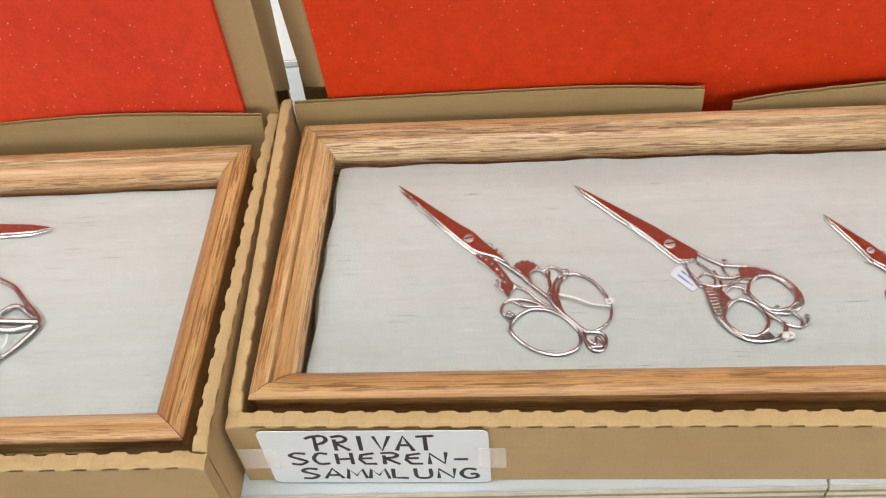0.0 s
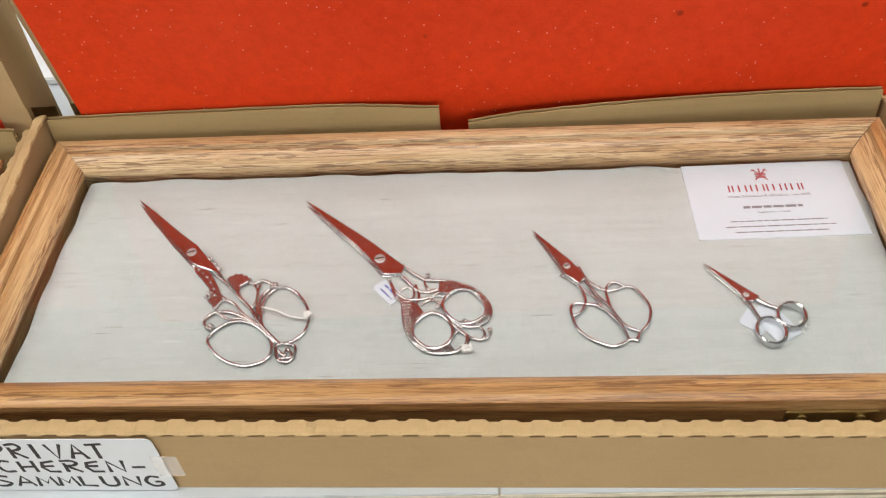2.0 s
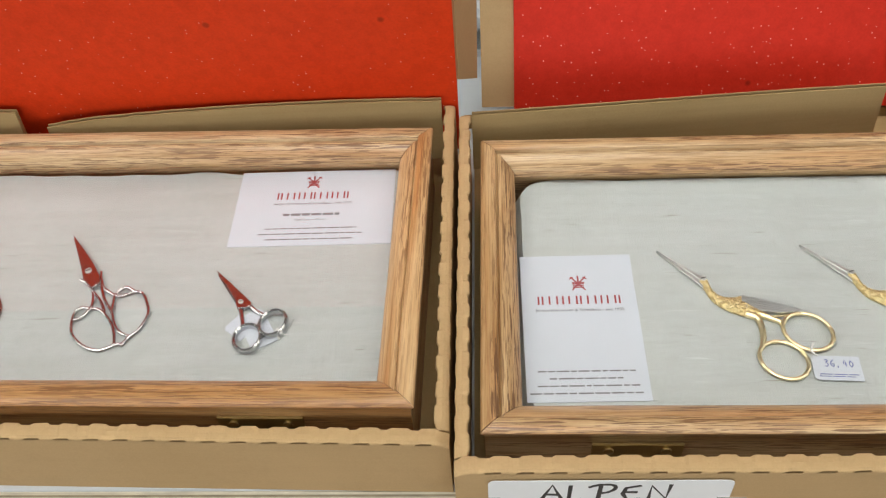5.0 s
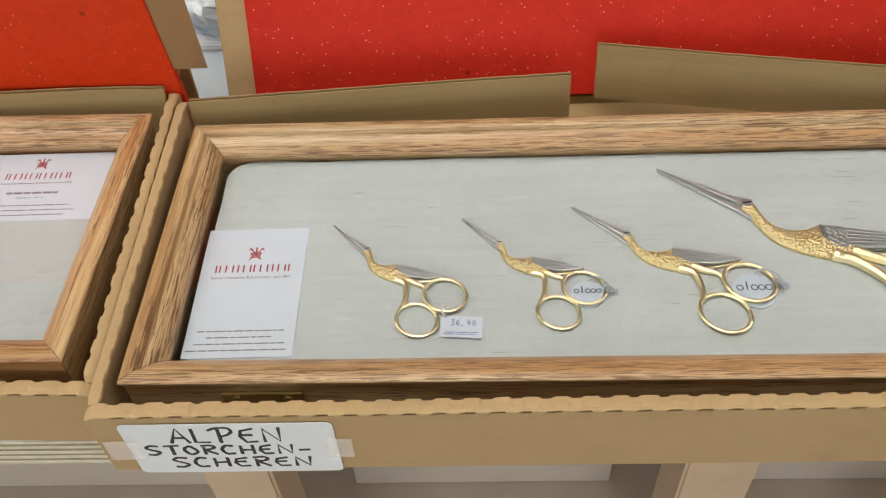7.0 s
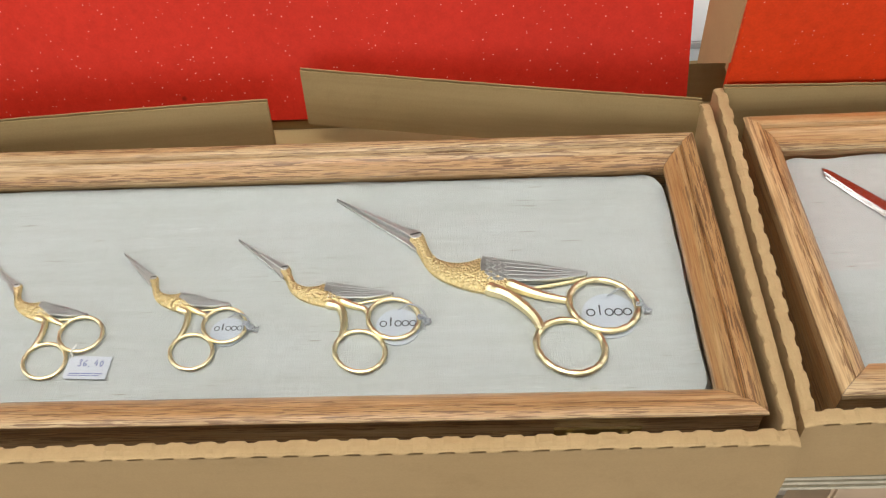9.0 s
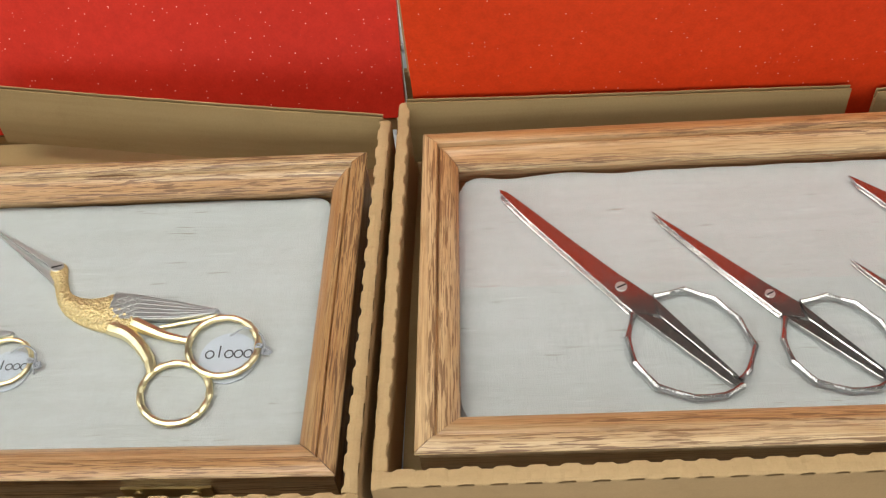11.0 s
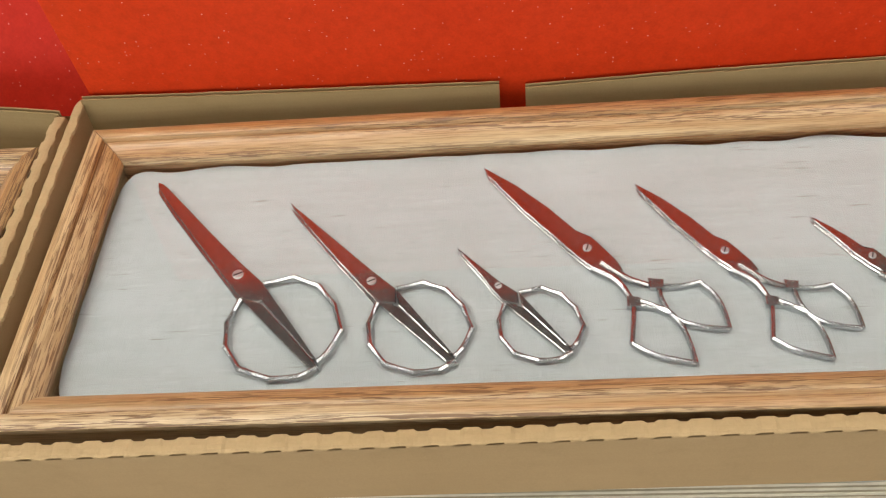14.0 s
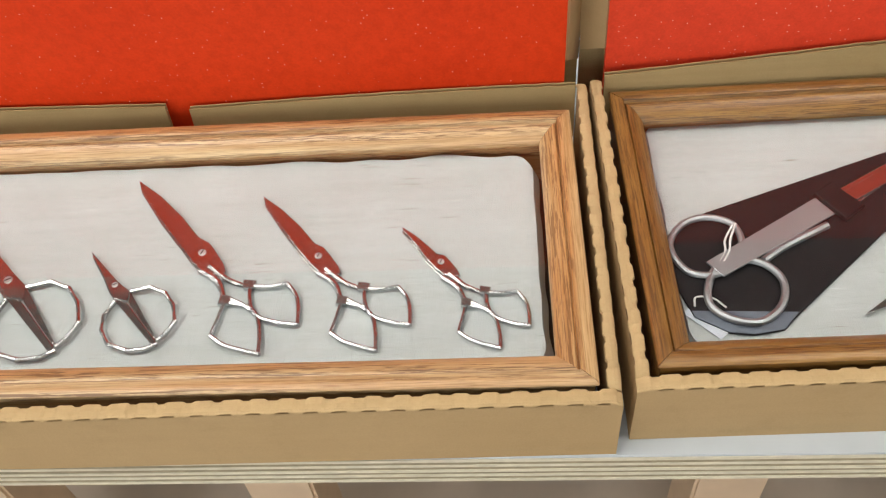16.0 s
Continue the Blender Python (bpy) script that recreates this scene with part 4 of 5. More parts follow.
def ornate_scissors_scroll(x, y, z):
    sc = scissors(x, y, z, "ornate silver scissors with round scrollwork handles on linen")
    blades(sc, [(-43, 44), (-33.5, 36.5), (-23, 27.5), (-12.5, 18.5), (-4.5, 11.5), (2, 5), (12.5, -5), (11.5, -10), (4, -10.5), (2.5, -10), (-7, 2.5), (-14, 11), (-21.5, 19), (-35, 34.5)], "steel")
    screw(sc, 0, 0, 2.8, 2.7, 10)
    for pts, r in (([(11.5, -11), (16, -16.5), (20, -20.5), (25, -21.5), (30.5, -20), (36.5, -18)], 1.0),
                   ([(12, -4.5), (16.5, -8.5), (22.5, -13), (26.5, -14), (35.5, -15), (43.5, -18), (50, -23), (54.5, -30.5), (55, -37), (52, -41), (47, -43.5), (40.5, -42.5)], 1.0),
                   ([(5.5, -13.5), (9.5, -25), (12.5, -26.5), (13, -34.5), (15, -45), (19.5, -52.5), (25, -57), (31.5, -58.5), (38.5, -57.5), (43, -53.5), (44, -48)], 1.0),
                   ([(5.5, -13.5), (9, -20.5), (14.5, -25.5), (23, -25.5), (29.5, -22), (36.5, -19)], 0.9),
                   ([(10, -21.5), (14, -18), (18, -21), (16.5, -26), (12, -26), (10, -21.5)], 0.75),
                   ([(18.5, -16.5), (20.5, -24), (18.5, -31.5), (17.5, -37)], 0.85), ([(24.5, -11.5), (23, -15.5), (25.5, -20), (29.5, -19.5)], 0.8),
                   ([(21.5, -29.5), (25.5, -26.5), (30.5, -28.5), (33, -33), (36.5, -39), (41.5, -44)], 0.85),
                   ([(31, -35.5), (36.5, -41), (43.5, -48.5), (50, -51), (54, -49), (55, -46)], 0.85), ([(37.5, -42), (43, -40), (48.5, -42.5), (52, -47.5), (50, -52)], 0.8),
                   ([(35.5, -50.5), (40, -45.5), (44.5, -50.5), (42.5, -56.5)], 0.8), ([(13.5, -32), (16, -41.5), (19.5, -50)], 0.9), ([(15.2, -30), (17.5, -38), (18.5, -46)], 0.8),
                   ([(30, -17), (40, -18.5), (48, -24), (52.5, -31)], 0.9), ([(36, -16.5), (44, -20), (50.5, -26), (53.5, -35)], 0.8), ([(24, -27.5), (28, -24), (33, -24), (36, -21)], 0.7)):
        rod("handle_scroll", pts, 0.84 * r, "silver_relief", sc)
    for pts in ([(11, -26), (13, -34.5), (15, -45), (19.5, -52.5), (25, -57), (31.5, -58.5), (38.5, -57.5), (36, -53.6), (29.5, -56.5), (23, -54.6), (17.4, -46.5), (19.8, -38.5), (23.5, -35), (20, -29), (15, -26)],
                [(30, -16), (35.5, -15), (43.5, -18), (50, -23), (54.5, -30.5), (55, -37), (52, -41), (47, -43.5), (49, -40.8), (53, -35.5), (52.6, -29), (47.8, -21.8), (40.5, -19.8), (34.5, -23), (30, -22)]):
        bm = bmesh.new()
        plate(bm, pts, 0.5, 1.7, 0.25)
        part("handle_crescent", bm, "silver_relief", sc, "ribbed silver crescent")
    for k in range(11):
        rod("rib", [(12.2 + 0.24 * k, -28 - 1.9 * k), (16.4 + 0.12 * k, -27.6 - 1.9 * k)], 0.26, "silver_relief", sc, z=1.75)
    for k in range(6):
        rod("rib", [(33 + 2.2 * k, -21.8 + 0.1 * k), (35 + 2.2 * k, -16 - 0.7 * k)], 0.26, "silver_relief", sc, z=1.75)
    rod("finger_ring", [(32, -30.5), (34.5, -24), (40.5, -20.5), (47.5, -22.5), (52, -29), (52.5, -35.5), (48.5, -40), (42, -41.5), (36, -38)], 0.95, "steel_bow", sc, True)
    rod("finger_ring", [(18, -46.5), (20.5, -39), (26.5, -34.5), (33, -37.5), (37, -45), (35.5, -52), (29.5, -55.5), (23, -53.5)], 0.98, "steel_bow", sc, True)
    beads("knob", [(24.5, -11.5), (9.5, -25), (12, -4.5), (54.5, -46), (5.5, -14), (42.5, -40.5), (48.5, -42), (30, -31), (52.5, -38.5)], 1.25, "silver_relief", sc)
    knot(sc, 43.5, -57, 2.4, 1.2, seed=2)
    return sc


def heart_scissors(x, y, z):
    sc = scissors(x, y, z, "small silver scissors with bent wire handles on linen")
    blades(sc, [(-15.5, 25), (-7, 15), (1.5, 4.5), (6.5, -3), (8, -8), (6, -10.5), (4.5, -11), (-1, -5.5), (-4.5, 2.5), (-10, 14)], "steel", side=(-0.5, -0.4))
    screw(sc, 0, 0, 2.75, 1.7, 30)
    for pts in ([(-3.5, -4.5), (0.5, -7), (5, -12), (11, -18.5), (15, -25.5)], [(6, 0.5), (7, -3), (10.5, -10), (17.5, -15), (22, -15), (26.5, -13), (31, -14), (35, -20.5), (37, -27), (35, -35.5), (31, -40.5), (28.5, -44.5)],
                [(18.5, -25.5), (17.5, -16.5), (18.5, -12.5), (22, -10), (26.5, -12.5)], [(8, -7.5), (12.5, -17), (18.5, -25.5), (21.5, -32), (25.5, -37.5), (30.5, -40)],
                [(5.5, -12.5), (7, -18), (7, -23), (4.5, -28), (0.5, -30)], [(24, -45), (27, -44.5), (29, -45), (30.5, -40.5)]):
        rod("wire_handle", pts, 0.82, "steel_bow", sc)
    rod("finger_ring", [(7, -23), (12, -24), (17.5, -29), (22, -35.5), (24.5, -43), (24, -45.5), (17.5, -48), (9.5, -45), (3, -39), (0.5, -32.5), (0, -25.5), (2.5, -22.5)], 0.82, "steel_bow", sc, True)
    return sc


def plain_small_scissors(x, y, z):
    sc = scissors(x, y, z, "tiny silver scissors with round rings tied to a tag")
    blades(sc, [(-16, 20.5), (-7.5, 12.5), (0.5, 4.5), (6, -1), (3.5, -3.5), (-1, -3.5), (-2.5, 0.5), (-7.5, 8)], "steel", side=(-0.4, -0.3))
    screw(sc, 0, 0, 2.75, 1.3, 40)
    rod("shank", [(2, 1), (7.5, -4.5), (12.8, -7.8)], 1.2, "steel_bow", sc)
    rod("shank", [(0, -2.5), (2, -9), (3.7, -15)], 1.2, "steel_bow", sc)
    rod("finger_ring", oval(17.8, -13.2, 6.1, 7.4, -20), 1.05, "steel_bow", sc, True, z=2.4, flatten=1.9)
    rod("finger_ring", oval(6.8, -21.5, 6.3, 7.4, 0), 1.05, "steel_bow", sc, True, z=2.1, flatten=1.9)
    knot(sc, 21.5, -18, 2.8, 0.9, seed=3)
    return sc


def stork_scissors(x, y, z, s, turn, lean, rr, rl, label, tag=0.0, seed=0):
    """Bird-shaped scissors: steel beak, gold body and rings, silver wing. s: size against the largest; rr, rl: the rings' middles."""
    sc = scissors(x, y, z, label, "stork scissors")
    c, q = math.cos(radians(turn)) * s, math.sin(radians(turn)) * s

    def T(pts):
        return [(a * c - b * q, a * q + b * c) for a, b in pts]

    h = 2.6 * s ** 0.5
    ring = 0.94 * s ** 0.62
    gap = 1.0 if s > 0.9 else 0.0
    for pts in ([(-44.5, 28.4), (-3.5, 3.5), (3, 0.5), (-1.5, -3.0), (-6 - gap, 0.3 + 1.8 * gap)], [(-44.5, 27.6), (-5.5 - gap, -1.2 * gap), (0, -5), (0.5, -11.5), (-5, -6)]):
        bm = bmesh.new()
        plate(bm, T(pts), 0.5, h * (0.8 if pts[0][1] < 28 else 1.0), 0.25)
        part("beak_blade", bm, "beak_steel", sc, "pointed steel beak")
    # neck and body, turned a little against the beak
    c, q = math.cos(radians(lean)) * s, math.sin(radians(lean)) * s
    top = [(-1, 3.5), (3.5, 1), (6.5, -8.5), (11, -16.5), (19.5, -20), (28, -19.5), (34, -17.5), (41, -22.5), (47.5, -30), (51, -37.5)]
    low = [(-3.5, -5), (0.5, -11), (5, -21), (10, -28), (18.5, -34), (27.5, -38), (36.5, -40.5), (40, -40.3), (45, -39.6), (50.5, -39)]
    bm = bmesh.new()
    rows = []
    for a, b in zip(spline(flat(T(top), 0), 5), spline(flat(T(low), 0), 5)):
        rows.append([a.lerp(b, k / 8) + Vector((0, 0, 0.2 + (h + 0.9 * s) * math.sin(math.pi * (0.06 + 0.88 * k / 8)) ** 0.55)) for k in range(9)] + [b + Vector((0, 0, 0.1)), a + Vector((0, 0, 0.1))])
    sweep(bm, rows)
    part("bird_body", bm, "gold_scales", sc, "gilded feathered body", smooth=True)
    # feather scales on the breast
    bm = bmesh.new()
    for i in range(9):
        for j in range(4):
            u, v = 0.30 + 0.072 * i, 0.22 + 0.18 * j + 0.06 * (i % 2)
            k = u * (len(top) - 1)
            i0 = min(int(k), len(top) - 2)
            f = k - i0
            a = Vector(top[i0]).lerp(Vector(top[i0 + 1]), f)
            b = Vector(low[i0]).lerp(Vector(low[i0 + 1]), f)
            p = T([a.lerp(b, v)])[0]
            bmesh.ops.create_uvsphere(bm, u_segments=6, v_segments=4, radius=0.9 * s, matrix=Matrix.Translation((p[0], p[1], 0.15 + (h + 0.9 * s) * math.sin(math.pi * (0.06 + 0.88 * v)) ** 0.55)) @ Matrix.Diagonal((1.3, 1.0, 0.3, 1)))
    part("breast_feathers", bm, "gold_scales", sc, smooth=True)
    bm = bmesh.new()
    plate(bm, T([(34, -17.5), (49.5, -21), (67, -25), (87, -30), (85, -32.5), (66.5, -35), (49, -34.5), (40.5, -34.5), (33, -27.5)]), 0.6, h + 1.1 * s, 0.5 * s)
    wing = part("wing", bm, "silver_wing", sc, "silver engraved wing")
    bm = bmesh.new()
    for k in range(5):
        y0 = -22.5 - 2.6 * k
        tube(bm, flat(T([(46, y0), (66, -26 - 1.9 * k), (86, -30.4 - 0.4 * k)]), h + 1.1 * s), 0.32 * s, 5)
    for i in range(4):
        for j in range(4):
            xx, yy = 36.5 + 2.9 * i, -20.3 - 3.3 * j - 0.4 * i + 1.2 * (i % 2)
            tube(bm, spline(flat(T([(xx, yy), (xx + 1.9, yy - 1.4), (xx, yy - 2.8)]), h + 1.12 * s), 4), 0.28 * s, 5)
    part("feather_ribs", bm, "silver_wing", wing, smooth=True)
    rod("tail", T([(60, -38), (71.5, -35.8), (80, -34), (86, -31.5)]), 1.1 * s, "gold", sc)
    # legs and rings
    Rl = 16.8 * ring
    ux, uy = T([(-1, 0.22)])[0]
    jr = (rr[0] + ux / s * 17.0 * ring, rr[1] + uy / s * 17.0 * ring)
    rod("leg", T([(47, -35.5), (57, -40.5), (65.5, -44)]) + [jr], 1.9 * s, "gold_relief", sc, taper=tuple(s * q * (1.0, 1.12)[i % 2] for i, q in enumerate(np.linspace(3.3, 1.7, 15))), per=8)
    jl = (rl[0] - Rl * 0.80, rl[1] + Rl * 0.62)
    rod("leg", T([(36.5, -38), (47, -43)]) + [tuple(0.45 * np.array(T([(51, -43)])[0]) + 0.55 * np.array(jl) + np.array((0.8 * s, 0.0))), jl], 2.0 * s, "gold_relief", sc, taper=tuple(s * q * (1.0, 1.12)[i % 2] for i, q in enumerate(np.linspace(3.7, 2.1, 17))), per=8)
    rod("finger_ring", oval(*rr, 18.0 * ring, 16.2 * ring, -35), 1.65 * s ** 0.8, "gold", sc, True, z=1.9 * s ** 0.8 + 0.6, per=8, taper=(1.5 * s ** 0.8, 1.85 * s ** 0.8) * 15)
    rod("finger_ring", oval(*rl, 17.6 * ring, 15.6 * ring, -38), 1.65 * s ** 0.8, "gold", sc, True, z=1.8 * s ** 0.8, per=8, taper=(1.5 * s ** 0.8, 1.85 * s ** 0.8) * 15)
    screw(sc, *T([(-0.2, -0.8)])[0], h + 0.75 * s, 3.2 * s, 15)
    if tag:
        tg = thing("round_tag", x + rr[0] + tag * 0.2, y + rr[1] - tag * 0.38, z + 0.15, 0, "round silver paper tag tied into the ring of the scissors", "tag", "tags on the scissors")
        bm = bmesh.new()
        disc(bm, 0, 0, 0, 0.4, tag, 32, 0)
        part("tag_disc", bm, "tag_silver", tg)
        bm = bmesh.new()
        n = tag / 12.5
        for k in range(5):
            xc = (-8.2 + 4.1 * k) * n
            if k == 1:
                box(bm, xc - 0.35, xc + 0.35, -1.6 * n + 2.0, 4.2 * n + 2.0, 0.42, 0.46)
            else:
                tube(bm, [Vector((xc + 1.8 * n * math.cos(w), 2.0 + 1.9 * n * math.sin(w), 0.43)) for w in (0.63 * m_ for m_ in range(10))], 0.34 * n, 4, closed=True, flat=0.1)
        part("print", bm, "ink_grey", tg, "dark grey printed shapes")
        rod("string", [(tag * 0.0, tag * 0.75), (tag * 0.5, tag * 1.05), (tag * 1.05, tag * 0.75), (tag * 1.3, tag * 0.2)], 0.42, "thread_grey", tg, z=3.2)
        knot(tg, tag * 1.32, tag * 0.12, 2.2, 1.0, "thread_grey", seed)
        knot(tg, tag * 1.05, tag * 0.3, 3.4, 0.8, "thread_grey", seed + 1)
    return sc


def faceted_scissors(x, y, z, bs, hs, turn, thin, label):
    """Steel scissors whose two bows make one faceted round. bs, hs: sizes of blade and handle; thin narrows the blade."""
    sc = scissors(x, y, z, label, "steel scissors with faceted bows")
    sc.matrix_basis = sc.matrix_basis @ Matrix.Rotation(radians(turn), 4, "Z")
    ax = Vector((-0.653, 0.757))

    def B(pts):
        out = []
        for p in pts:
            v = Vector(p)
            a = v.dot(ax)
            out.append(tuple(ax * a * (bs if a > 0 else max(bs, hs * 0.9)) + (v - ax * a) * (thin if a > 0 else max(thin, 0.62))))
        return out

    tip = ([(-54, 64), (-51, 62.8), (-48.5, 60.5), (-42.5, 54)], [(-41.5, 43.5), (-50.7, 56.4), (-53.6, 61)]) if thin > 0.95 else ([(-54.3, 65.5), (-50, 60.5), (-42.8, 53.2)], [(-41.5, 45), (-51.5, 60)])
    blades(sc, B(tip[0] + [(-18.5, 27.2), (0, 7.3), (14, -6.5), (14.5, -16.5), (3, -14), (-4.5, -4.2), (-20.7, 16.6)] + tip[1]), "steel", side=(-1.3 * thin, -1.05 * thin), edge=0.35)
    screw(sc, 0, 0, 2.8, 2.7 * max(thin, 0.6), 25)

    def H(pts):
        return [(a * hs, b * hs) for a, b in pts]

    for pts in ([(13.5, -6.5), (15.2, -17.6), (41, -48.6), (43.6, -49.2)], [(3.5, -14.5), (14.6, -18.3), (43.4, -51.5), (44.2, -53), (40, -53.5)]):
        bm = bmesh.new()
        plate(bm, H(pts), 0.4, 3.2, 0.4)
        part("shank", bm, "steel", sc)
    for pts in ([(14, -7), (28, -3.7), (40.2, -9.3), (48.6, -20.5), (52.8, -34.5), (47.8, -46), (43.5, -50.5)], [(4.2, -15.8), (0.2, -28.5), (1.6, -41), (9.3, -52.6), (24, -58.3), (36.5, -57.5), (44.2, -53)]):
        rows = flat(H([(24 + 1.025 * (a - 24), -31 + 1.025 * (b + 31)) for a, b in pts]), 2.3)
        fine = []
        for a, b in zip(rows, rows[1:]):
            fine += [a, a.lerp(b, 0.5)]
        fine.append(rows[-1])
        bm = bmesh.new()
        tube(bm, fine, [(1.6 if i % 2 == 0 else 1.25) * hs ** 0.5 for i in range(len(fine))], 8, False, 1.3)
        part("bow", bm, "steel_bow", sc, "faceted steel bow")
    return sc


def leaf_scissors(x, y, z, bs, hs, turn, label, skew=0.0):
    """Steel scissors with two pointed, leaf-shaped bows."""
    sc = scissors(x, y, z, label, "steel scissors with leaf bows")
    co, si = math.cos(radians(turn)), math.sin(radians(turn))

    def H(pts):
        return [((a * co - b * si) * hs, (a * si + b * co) * hs) for a, b in pts]

    out = [(-49, 56.5), (-33, 43.5), (-17, 27), (-4.5, 11.5), (2.5, 7), (7, 1), (13, -8), (15.5, -14), (11.5, -15.5), (2, -12.5), (-3.5, -7), (-11.5, 3), (-29.5, 25.5), (-46.5, 50)]
    blades(sc, [(a * bs + skew * b * bs, b * bs) if b > 8 else (a * (bs * 0.4 + hs * 0.6), b * (bs * 0.4 + hs * 0.6)) for a, b in out], "steel", side=(-0.8, -0.6), edge=0.4, ridge=0.35)
    screw(sc, 0, 0, 2.8, 2.1 * hs, 70)
    rod("shank", H([(6, -9), (16.5, -18), (26, -22.5)]), 1.7 * hs, "steel", sc, taper=(2.6 * hs, 1.8 * hs, 1.5 * hs))
    rod("shank", H([(1.5, -12), (9, -17), (13.5, -22), (17.5, -31)]), 1.9 * hs, "steel_bow", sc, taper=(2.2 * hs, 2.2 * hs, 2.0 * hs, 1.6 * hs))
    for pts in ([(26, -19.5), (33, -20.5), (32, -25.5), (26.5, -25)], [(15.5, -29), (21.5, -30), (20.8, -35.3), (15, -35)]):
        bm = bmesh.new()
        plate(bm, H(pts), 0.4, 3.6, 0.5)
        part("collar", bm, "steel_bow", sc)
    for pts, smooth in (([(30, -24.5), (31.5, -33.5), (36, -42), (47, -46.5), (57.5, -48)], True), ([(31.5, -23.5), (40, -23.8), (49, -22)], True), ([(49, -22), (54.5, -29.5), (57, -38), (57.8, -48)], True),
                        ([(19, -33.5), (31, -36.5), (37, -44), (39.8, -55), (40.7, -65)], True), ([(18, -34.5), (16.5, -45), (15, -54)], True), ([(15, -54), (24, -60), (40.7, -65)], True), ([(20, -31), (27, -34.5), (32.5, -38.5)], True)):
        rod("bow", H(pts), 1.25 * hs ** 0.6, "steel_bow", sc, smooth=smooth, flatten=1.35)
    return sc


# case B
ornate_scissors_fan(86.9, 97.6, 1.7)
ornate_scissors_scroll(185.4, 89.0, 1.7)
heart_scissors(278.4, 80.4, 1.7)
plain_small_scissors(360.5, 58.9, 1.7)
t = paper_tag(190.5, 68.5, 2.4, -50, 15, 8.5, "small white tag with blue writing tied to scissors")
bars("pen_marks", -4.5, 5.5, 1.4, 1.0, 0.4, "ink_blue", t, 21)
bars("pen_marks", -4, 5, -1.6, 0.8, 0.4, "ink_blue", t, 22)
t = paper_tag(362.5, 45.5, 1.85, -38, 12, 12, "blank white paper tag lying under the scissors")
t = paper_tag(370.5, 44.0, 1.9, -60, 22, 13, "blank white paper tag tied under small scissors")

# case C
STORK = "gold and silver stork scissors with a steel beak on linen"
stork_scissors(584.8, 72.5, -1.6, 0.51, -10, -6.5, (42, -32.5), (28, -47.5), "small gold stork scissors with a white price tag tied on")
stork_scissors(655.6, 75.2, -1.6, 0.51, -9, -5, (42, -32), (28, -47), "small gold stork scissors with a round silver tag", 8.6, 5)
stork_scissors(723.2, 79.4, -1.6, 0.65, -4.5, 0.5, (57.5, -35), (42, -53.5), "medium gold stork scissors with a round silver tag", 11.0, 7)
stork_scissors(790.6, 99.4, -1.6, 1.0, 0, 0, (92.5, -50.5), (74.5, -74), "large gold stork scissors with engraved silver wing", 13.6, 9)
t = paper_tag(635.0, 20.5, -1.0, -3, 21, 13, "white price tag with blue handwriting on a thread")
handwriting("price_figure", "36,40", -5.5, 8.0, 0.8, 3.6, 0.22, "ink_blue", t, 0.42, 31)
bars("pen_marks", -8, 8.5, -3.4, 0.45, 0.4, "ink_blue", t, 33)
bars("pen_marks", -8.5, 7, -4.5, 0.4, 0.4, "ink_blue", t, 34)
rod("thread", [(-8, 5), (-10, 8), (-8.5, 12)], 0.5, "thread", t, z=2.0)

# case D
faceted_scissors(1066.2, 73.2, 1.0, 1.0, 1.0, 0, 1.0, "large polished steel scissors with faceted round handles")
faceted_scissors(1131.8, 66.4, 1.0, 0.815, 0.87, 1.5, 0.85, "medium polished steel scissors with faceted round handles")
faceted_scissors(1191.5, 61.2, 1.0, 0.355, 0.70, 0, 0.42, "small steel scissors with faceted round handles")
leaf_scissors(1234.0, 81.6, 1.0, 0.99, 1.0, 0, "long polished steel scissors with leaf-shaped handles")
leaf_scissors(1297.2, 77.1, 1.0, 0.79, 0.90, -2, "medium polished steel scissors with leaf-shaped handles", 0.055)
leaf_scissors(1362.0, 70.9, 1.0, 0.44, 0.80, -3, "small polished steel scissors with leaf-shaped handles")

# case E
sl = thing("leather_sleeve", 1511.4, 47.1, 1.0, 0, "black leather sleeve with a grey end under scissors", "sleeve")
bm = bmesh.new()
plate(bm, [(-33, 30), (-29, 43), (-10, 53.5), (93, 94), (150, 114), (165, 90), (76.5, 37), (24, -12), (14, -22), (0, -24.5), (-12, -23), (-26.5, -14), (-33, 7)], 0, 1.6, 0.4)
part("sleeve_body", bm, "sleeve_black", sl)
bm = bmesh.new()
plate(bm, [(-27.5, -10.5), (22.5, -12.5), (14, -22.3), (0, -24.8), (-12, -23.3), (-26.5, -14.3)], 1.65, 2.1, 0.2)
part("sleeve_end", bm, "sleeve_grey", sl, "grey end band")
bm = bmesh.new()
plate(bm, [(46.5, 62), (57, 69.5), (70, 52.5), (58.5, 43.5)], 1.65, 4.9, 0.8)
part("strap", bm, "sleeve_black", sl, "black leather strap over the blades")
sc = scissors(1511.4, 47.1, 2.7, "large satin steel tailor scissors lying on a black sleeve")
rod("finger_ring", [(-32.5, 29), (-25, 43), (-12, 48), (1, 43), (3.5, 29.5), (-2.5, 16.5), (-14, 10), (-26.5, 13)], 1.9, "steel_satin", sc, True)
rod("finger_ring", [(-18.5, -0.5), (-12.5, 13.5), (-2, 19.5), (11.5, 16), (18.5, 5.5), (15.5, -8.5), (4.5, -18.5), (-8.5, -17.5), (-17.5, -10.5)], 2.0, "steel_satin", sc, True)
bm = bmesh.new()
plate(bm, [(-16.5, 17), (46, 58), (53, 46.5), (-9.5, 7.5)], 2.6, 3.6, 0.3)
part("side_plate", bm, "steel_satin", sc, "flat satin steel plate")
rod("shank", [(12, 18), (24.5, 27), (48, 40)], 2.2, "steel_satin", sc)
bm = bmesh.new()
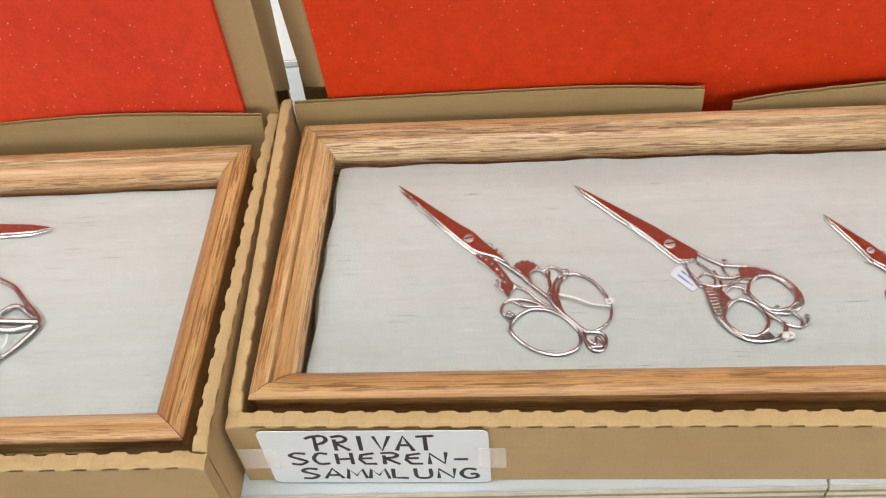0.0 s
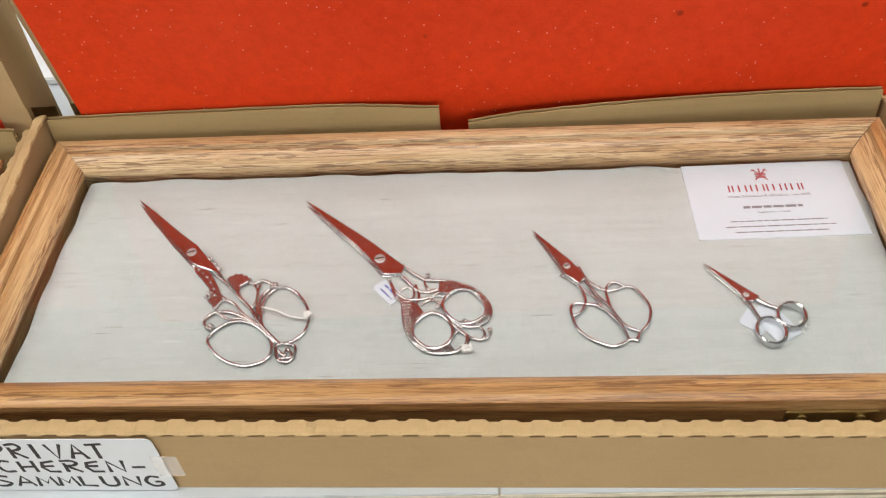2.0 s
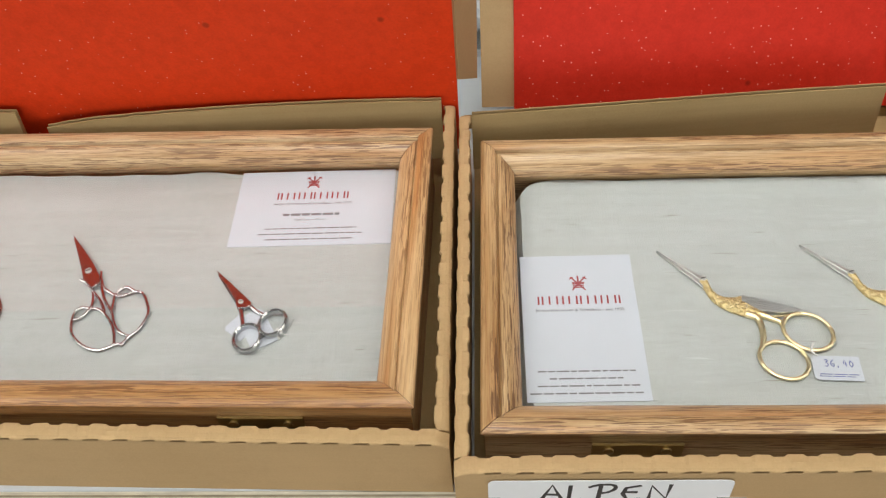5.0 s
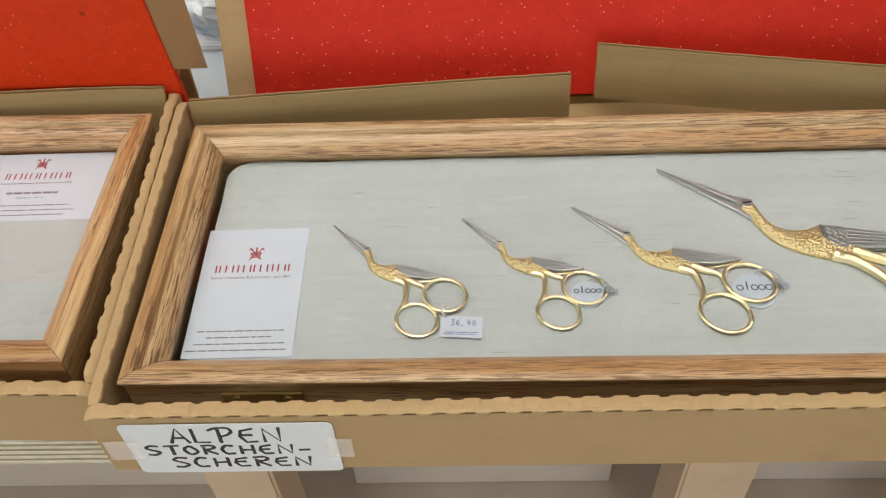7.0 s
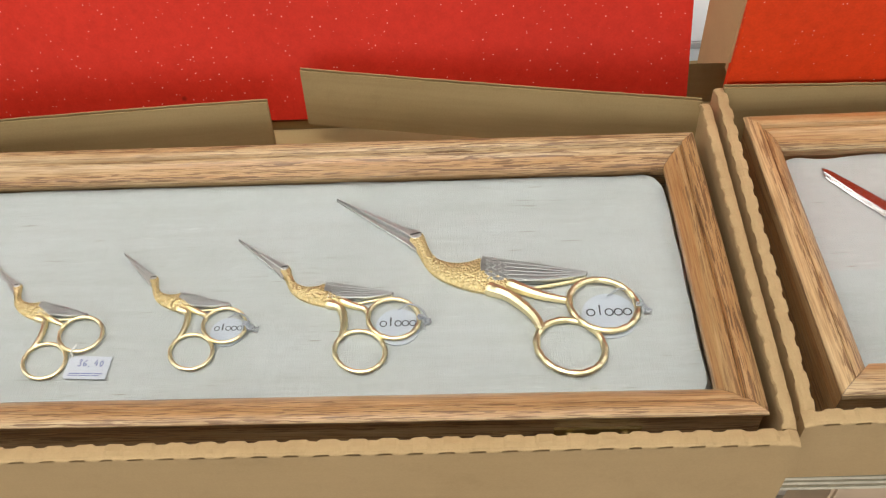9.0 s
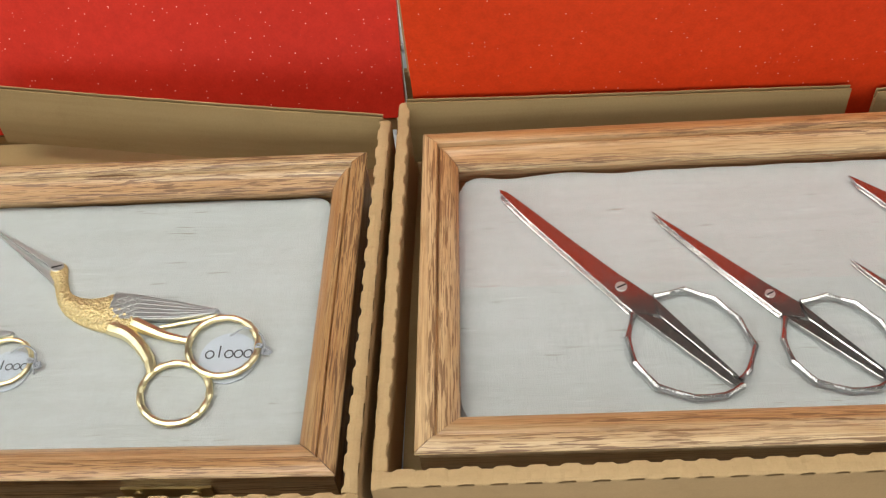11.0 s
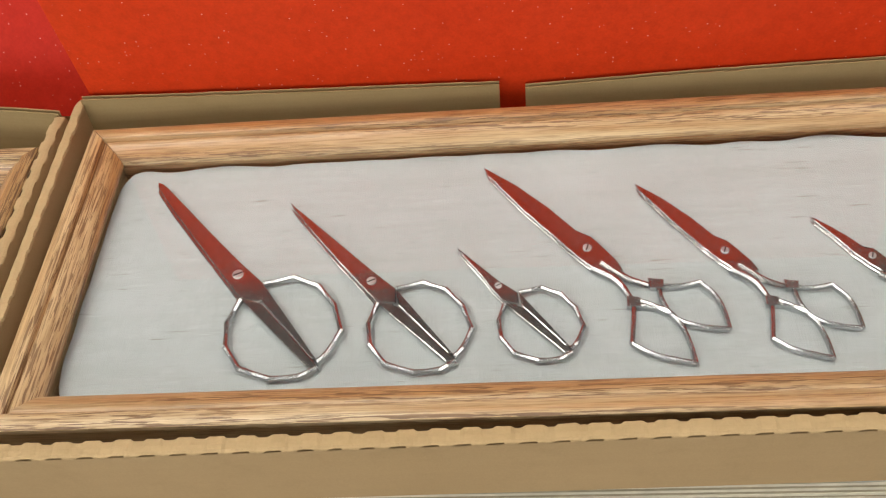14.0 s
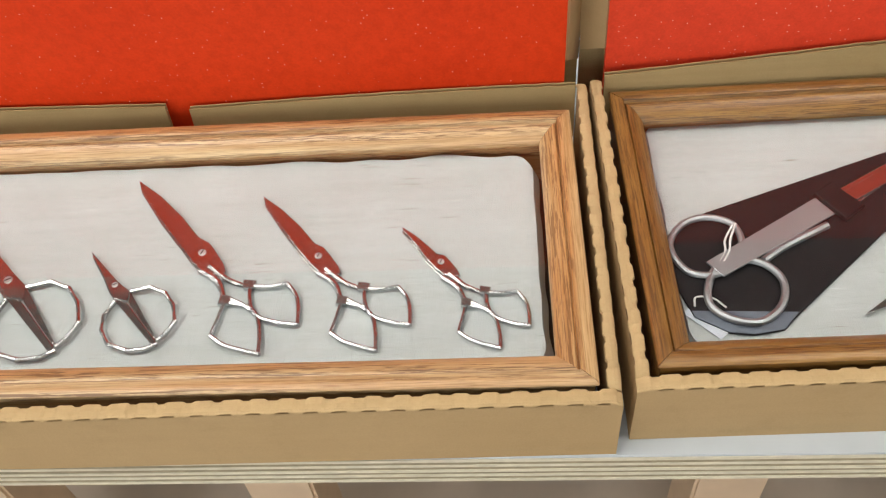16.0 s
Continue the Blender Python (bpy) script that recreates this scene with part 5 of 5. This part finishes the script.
plate(bm, [(46, 56), (58, 64), (118, 101), (122, 96), (66, 54), (52, 47)], 0.4, 1.6, 0.4)
part("blade", bm, "steel", sc)
bm = bmesh.new()
plate(bm, [(62, 63), (89, 80), (126, 103), (129, 98), (92, 72), (66, 56)], 1.7, 2.6, 0.4)
part("blade", bm, "steel", sc)
rod("thread", [(2.5, 42), (-2, 32), (-4, 24), (-8, 17)], 0.6, "thread", sc, z=3.3)
rod("thread", [(0.5, 41), (-5, 31), (-6, 24), (-10, 17)], 0.55, "thread", sc, z=3.2)
t = paper_tag(1490.5, 31.0, 1.6, -46, 22, 8, "white paper tag on a thread beside the sleeve")
rod("thread", [(-9, 2), (-12, 7), (-6, 12), (2, 12)], 0.5, "thread", t, z=1.6)
sc = scissors(1590, 64, 1.0, "small steel scissors lying below the sleeve")
blades(sc, [(-26.1, -31.9), (-14, -23), (10, -4), (14, -12), (-8, -25)], "steel")
rod("shank", [(8, -8), (25, 2), (45, 6)], 1.4, "steel_bow", sc)
rod("finger_ring", oval(58, 10, 13, 11, 20), 1.3, "steel_bow", sc, True)

# case A
sc = scissors(-200, 118, 0.5, "steel scissors with a long pointed blade on linen")
blades(sc, [(63.5, 0), (52, 2.8), (30, 4.4), (-20, 6), (-30, 0), (-20, -5), (32, -4), (53, -3)], "steel", side=(0.3, -1.0))
screw(sc, -18, 0, 2.8, 2.5)
rod("shank", [(-26, 2), (-45, 10), (-60, 14)], 2.0, "steel_bow", sc)
rod("shank", [(-26, -2), (-45, -10), (-60, -14)], 2.0, "steel_bow", sc)
rod("finger_ring", oval(-78, 17, 19, 13, 0), 1.6, "steel_bow", sc, True)
rod("finger_ring", oval(-78, -17, 19, 13, 0), 1.6, "steel_bow", sc, True)
sc = scissors(-123.4, 54.8, 0.5, "silver scissors with a pointed openwork handle on linen")
for pts in ([(-32, 29), (-20.5, 22.5), (-11.5, 13), (0, 0), (-4.5, -11.5), (-12.5, -21), (-24, -27)], [(-24, 1.5), (0, 0)], [(-24, 4), (-15.5, 10.5), (-2, 2)], [(-24, -3), (-12.5, -4.5), (-3, -2)], [(-36, 12), (-28, 8), (-22, 1), (-28, -8), (-36, -14)]):
    rod("handle_scroll", pts, 1.5, "steel_bow", sc)
rod("shank", [(-30, 29), (-45, 20), (-58, 6)], 1.6, "steel_bow", sc)
rod("shank", [(-24, -27), (-42, -16), (-58, -2)], 1.6, "steel_bow", sc)
blades(sc, [(-56, 5), (-64, 6), (-118, 1), (-64, -4), (-56, -4)], "steel")
rod("thread", [(-13, -8), (-12, -14), (-15, -19)], 0.6, "thread", sc, z=2.8)
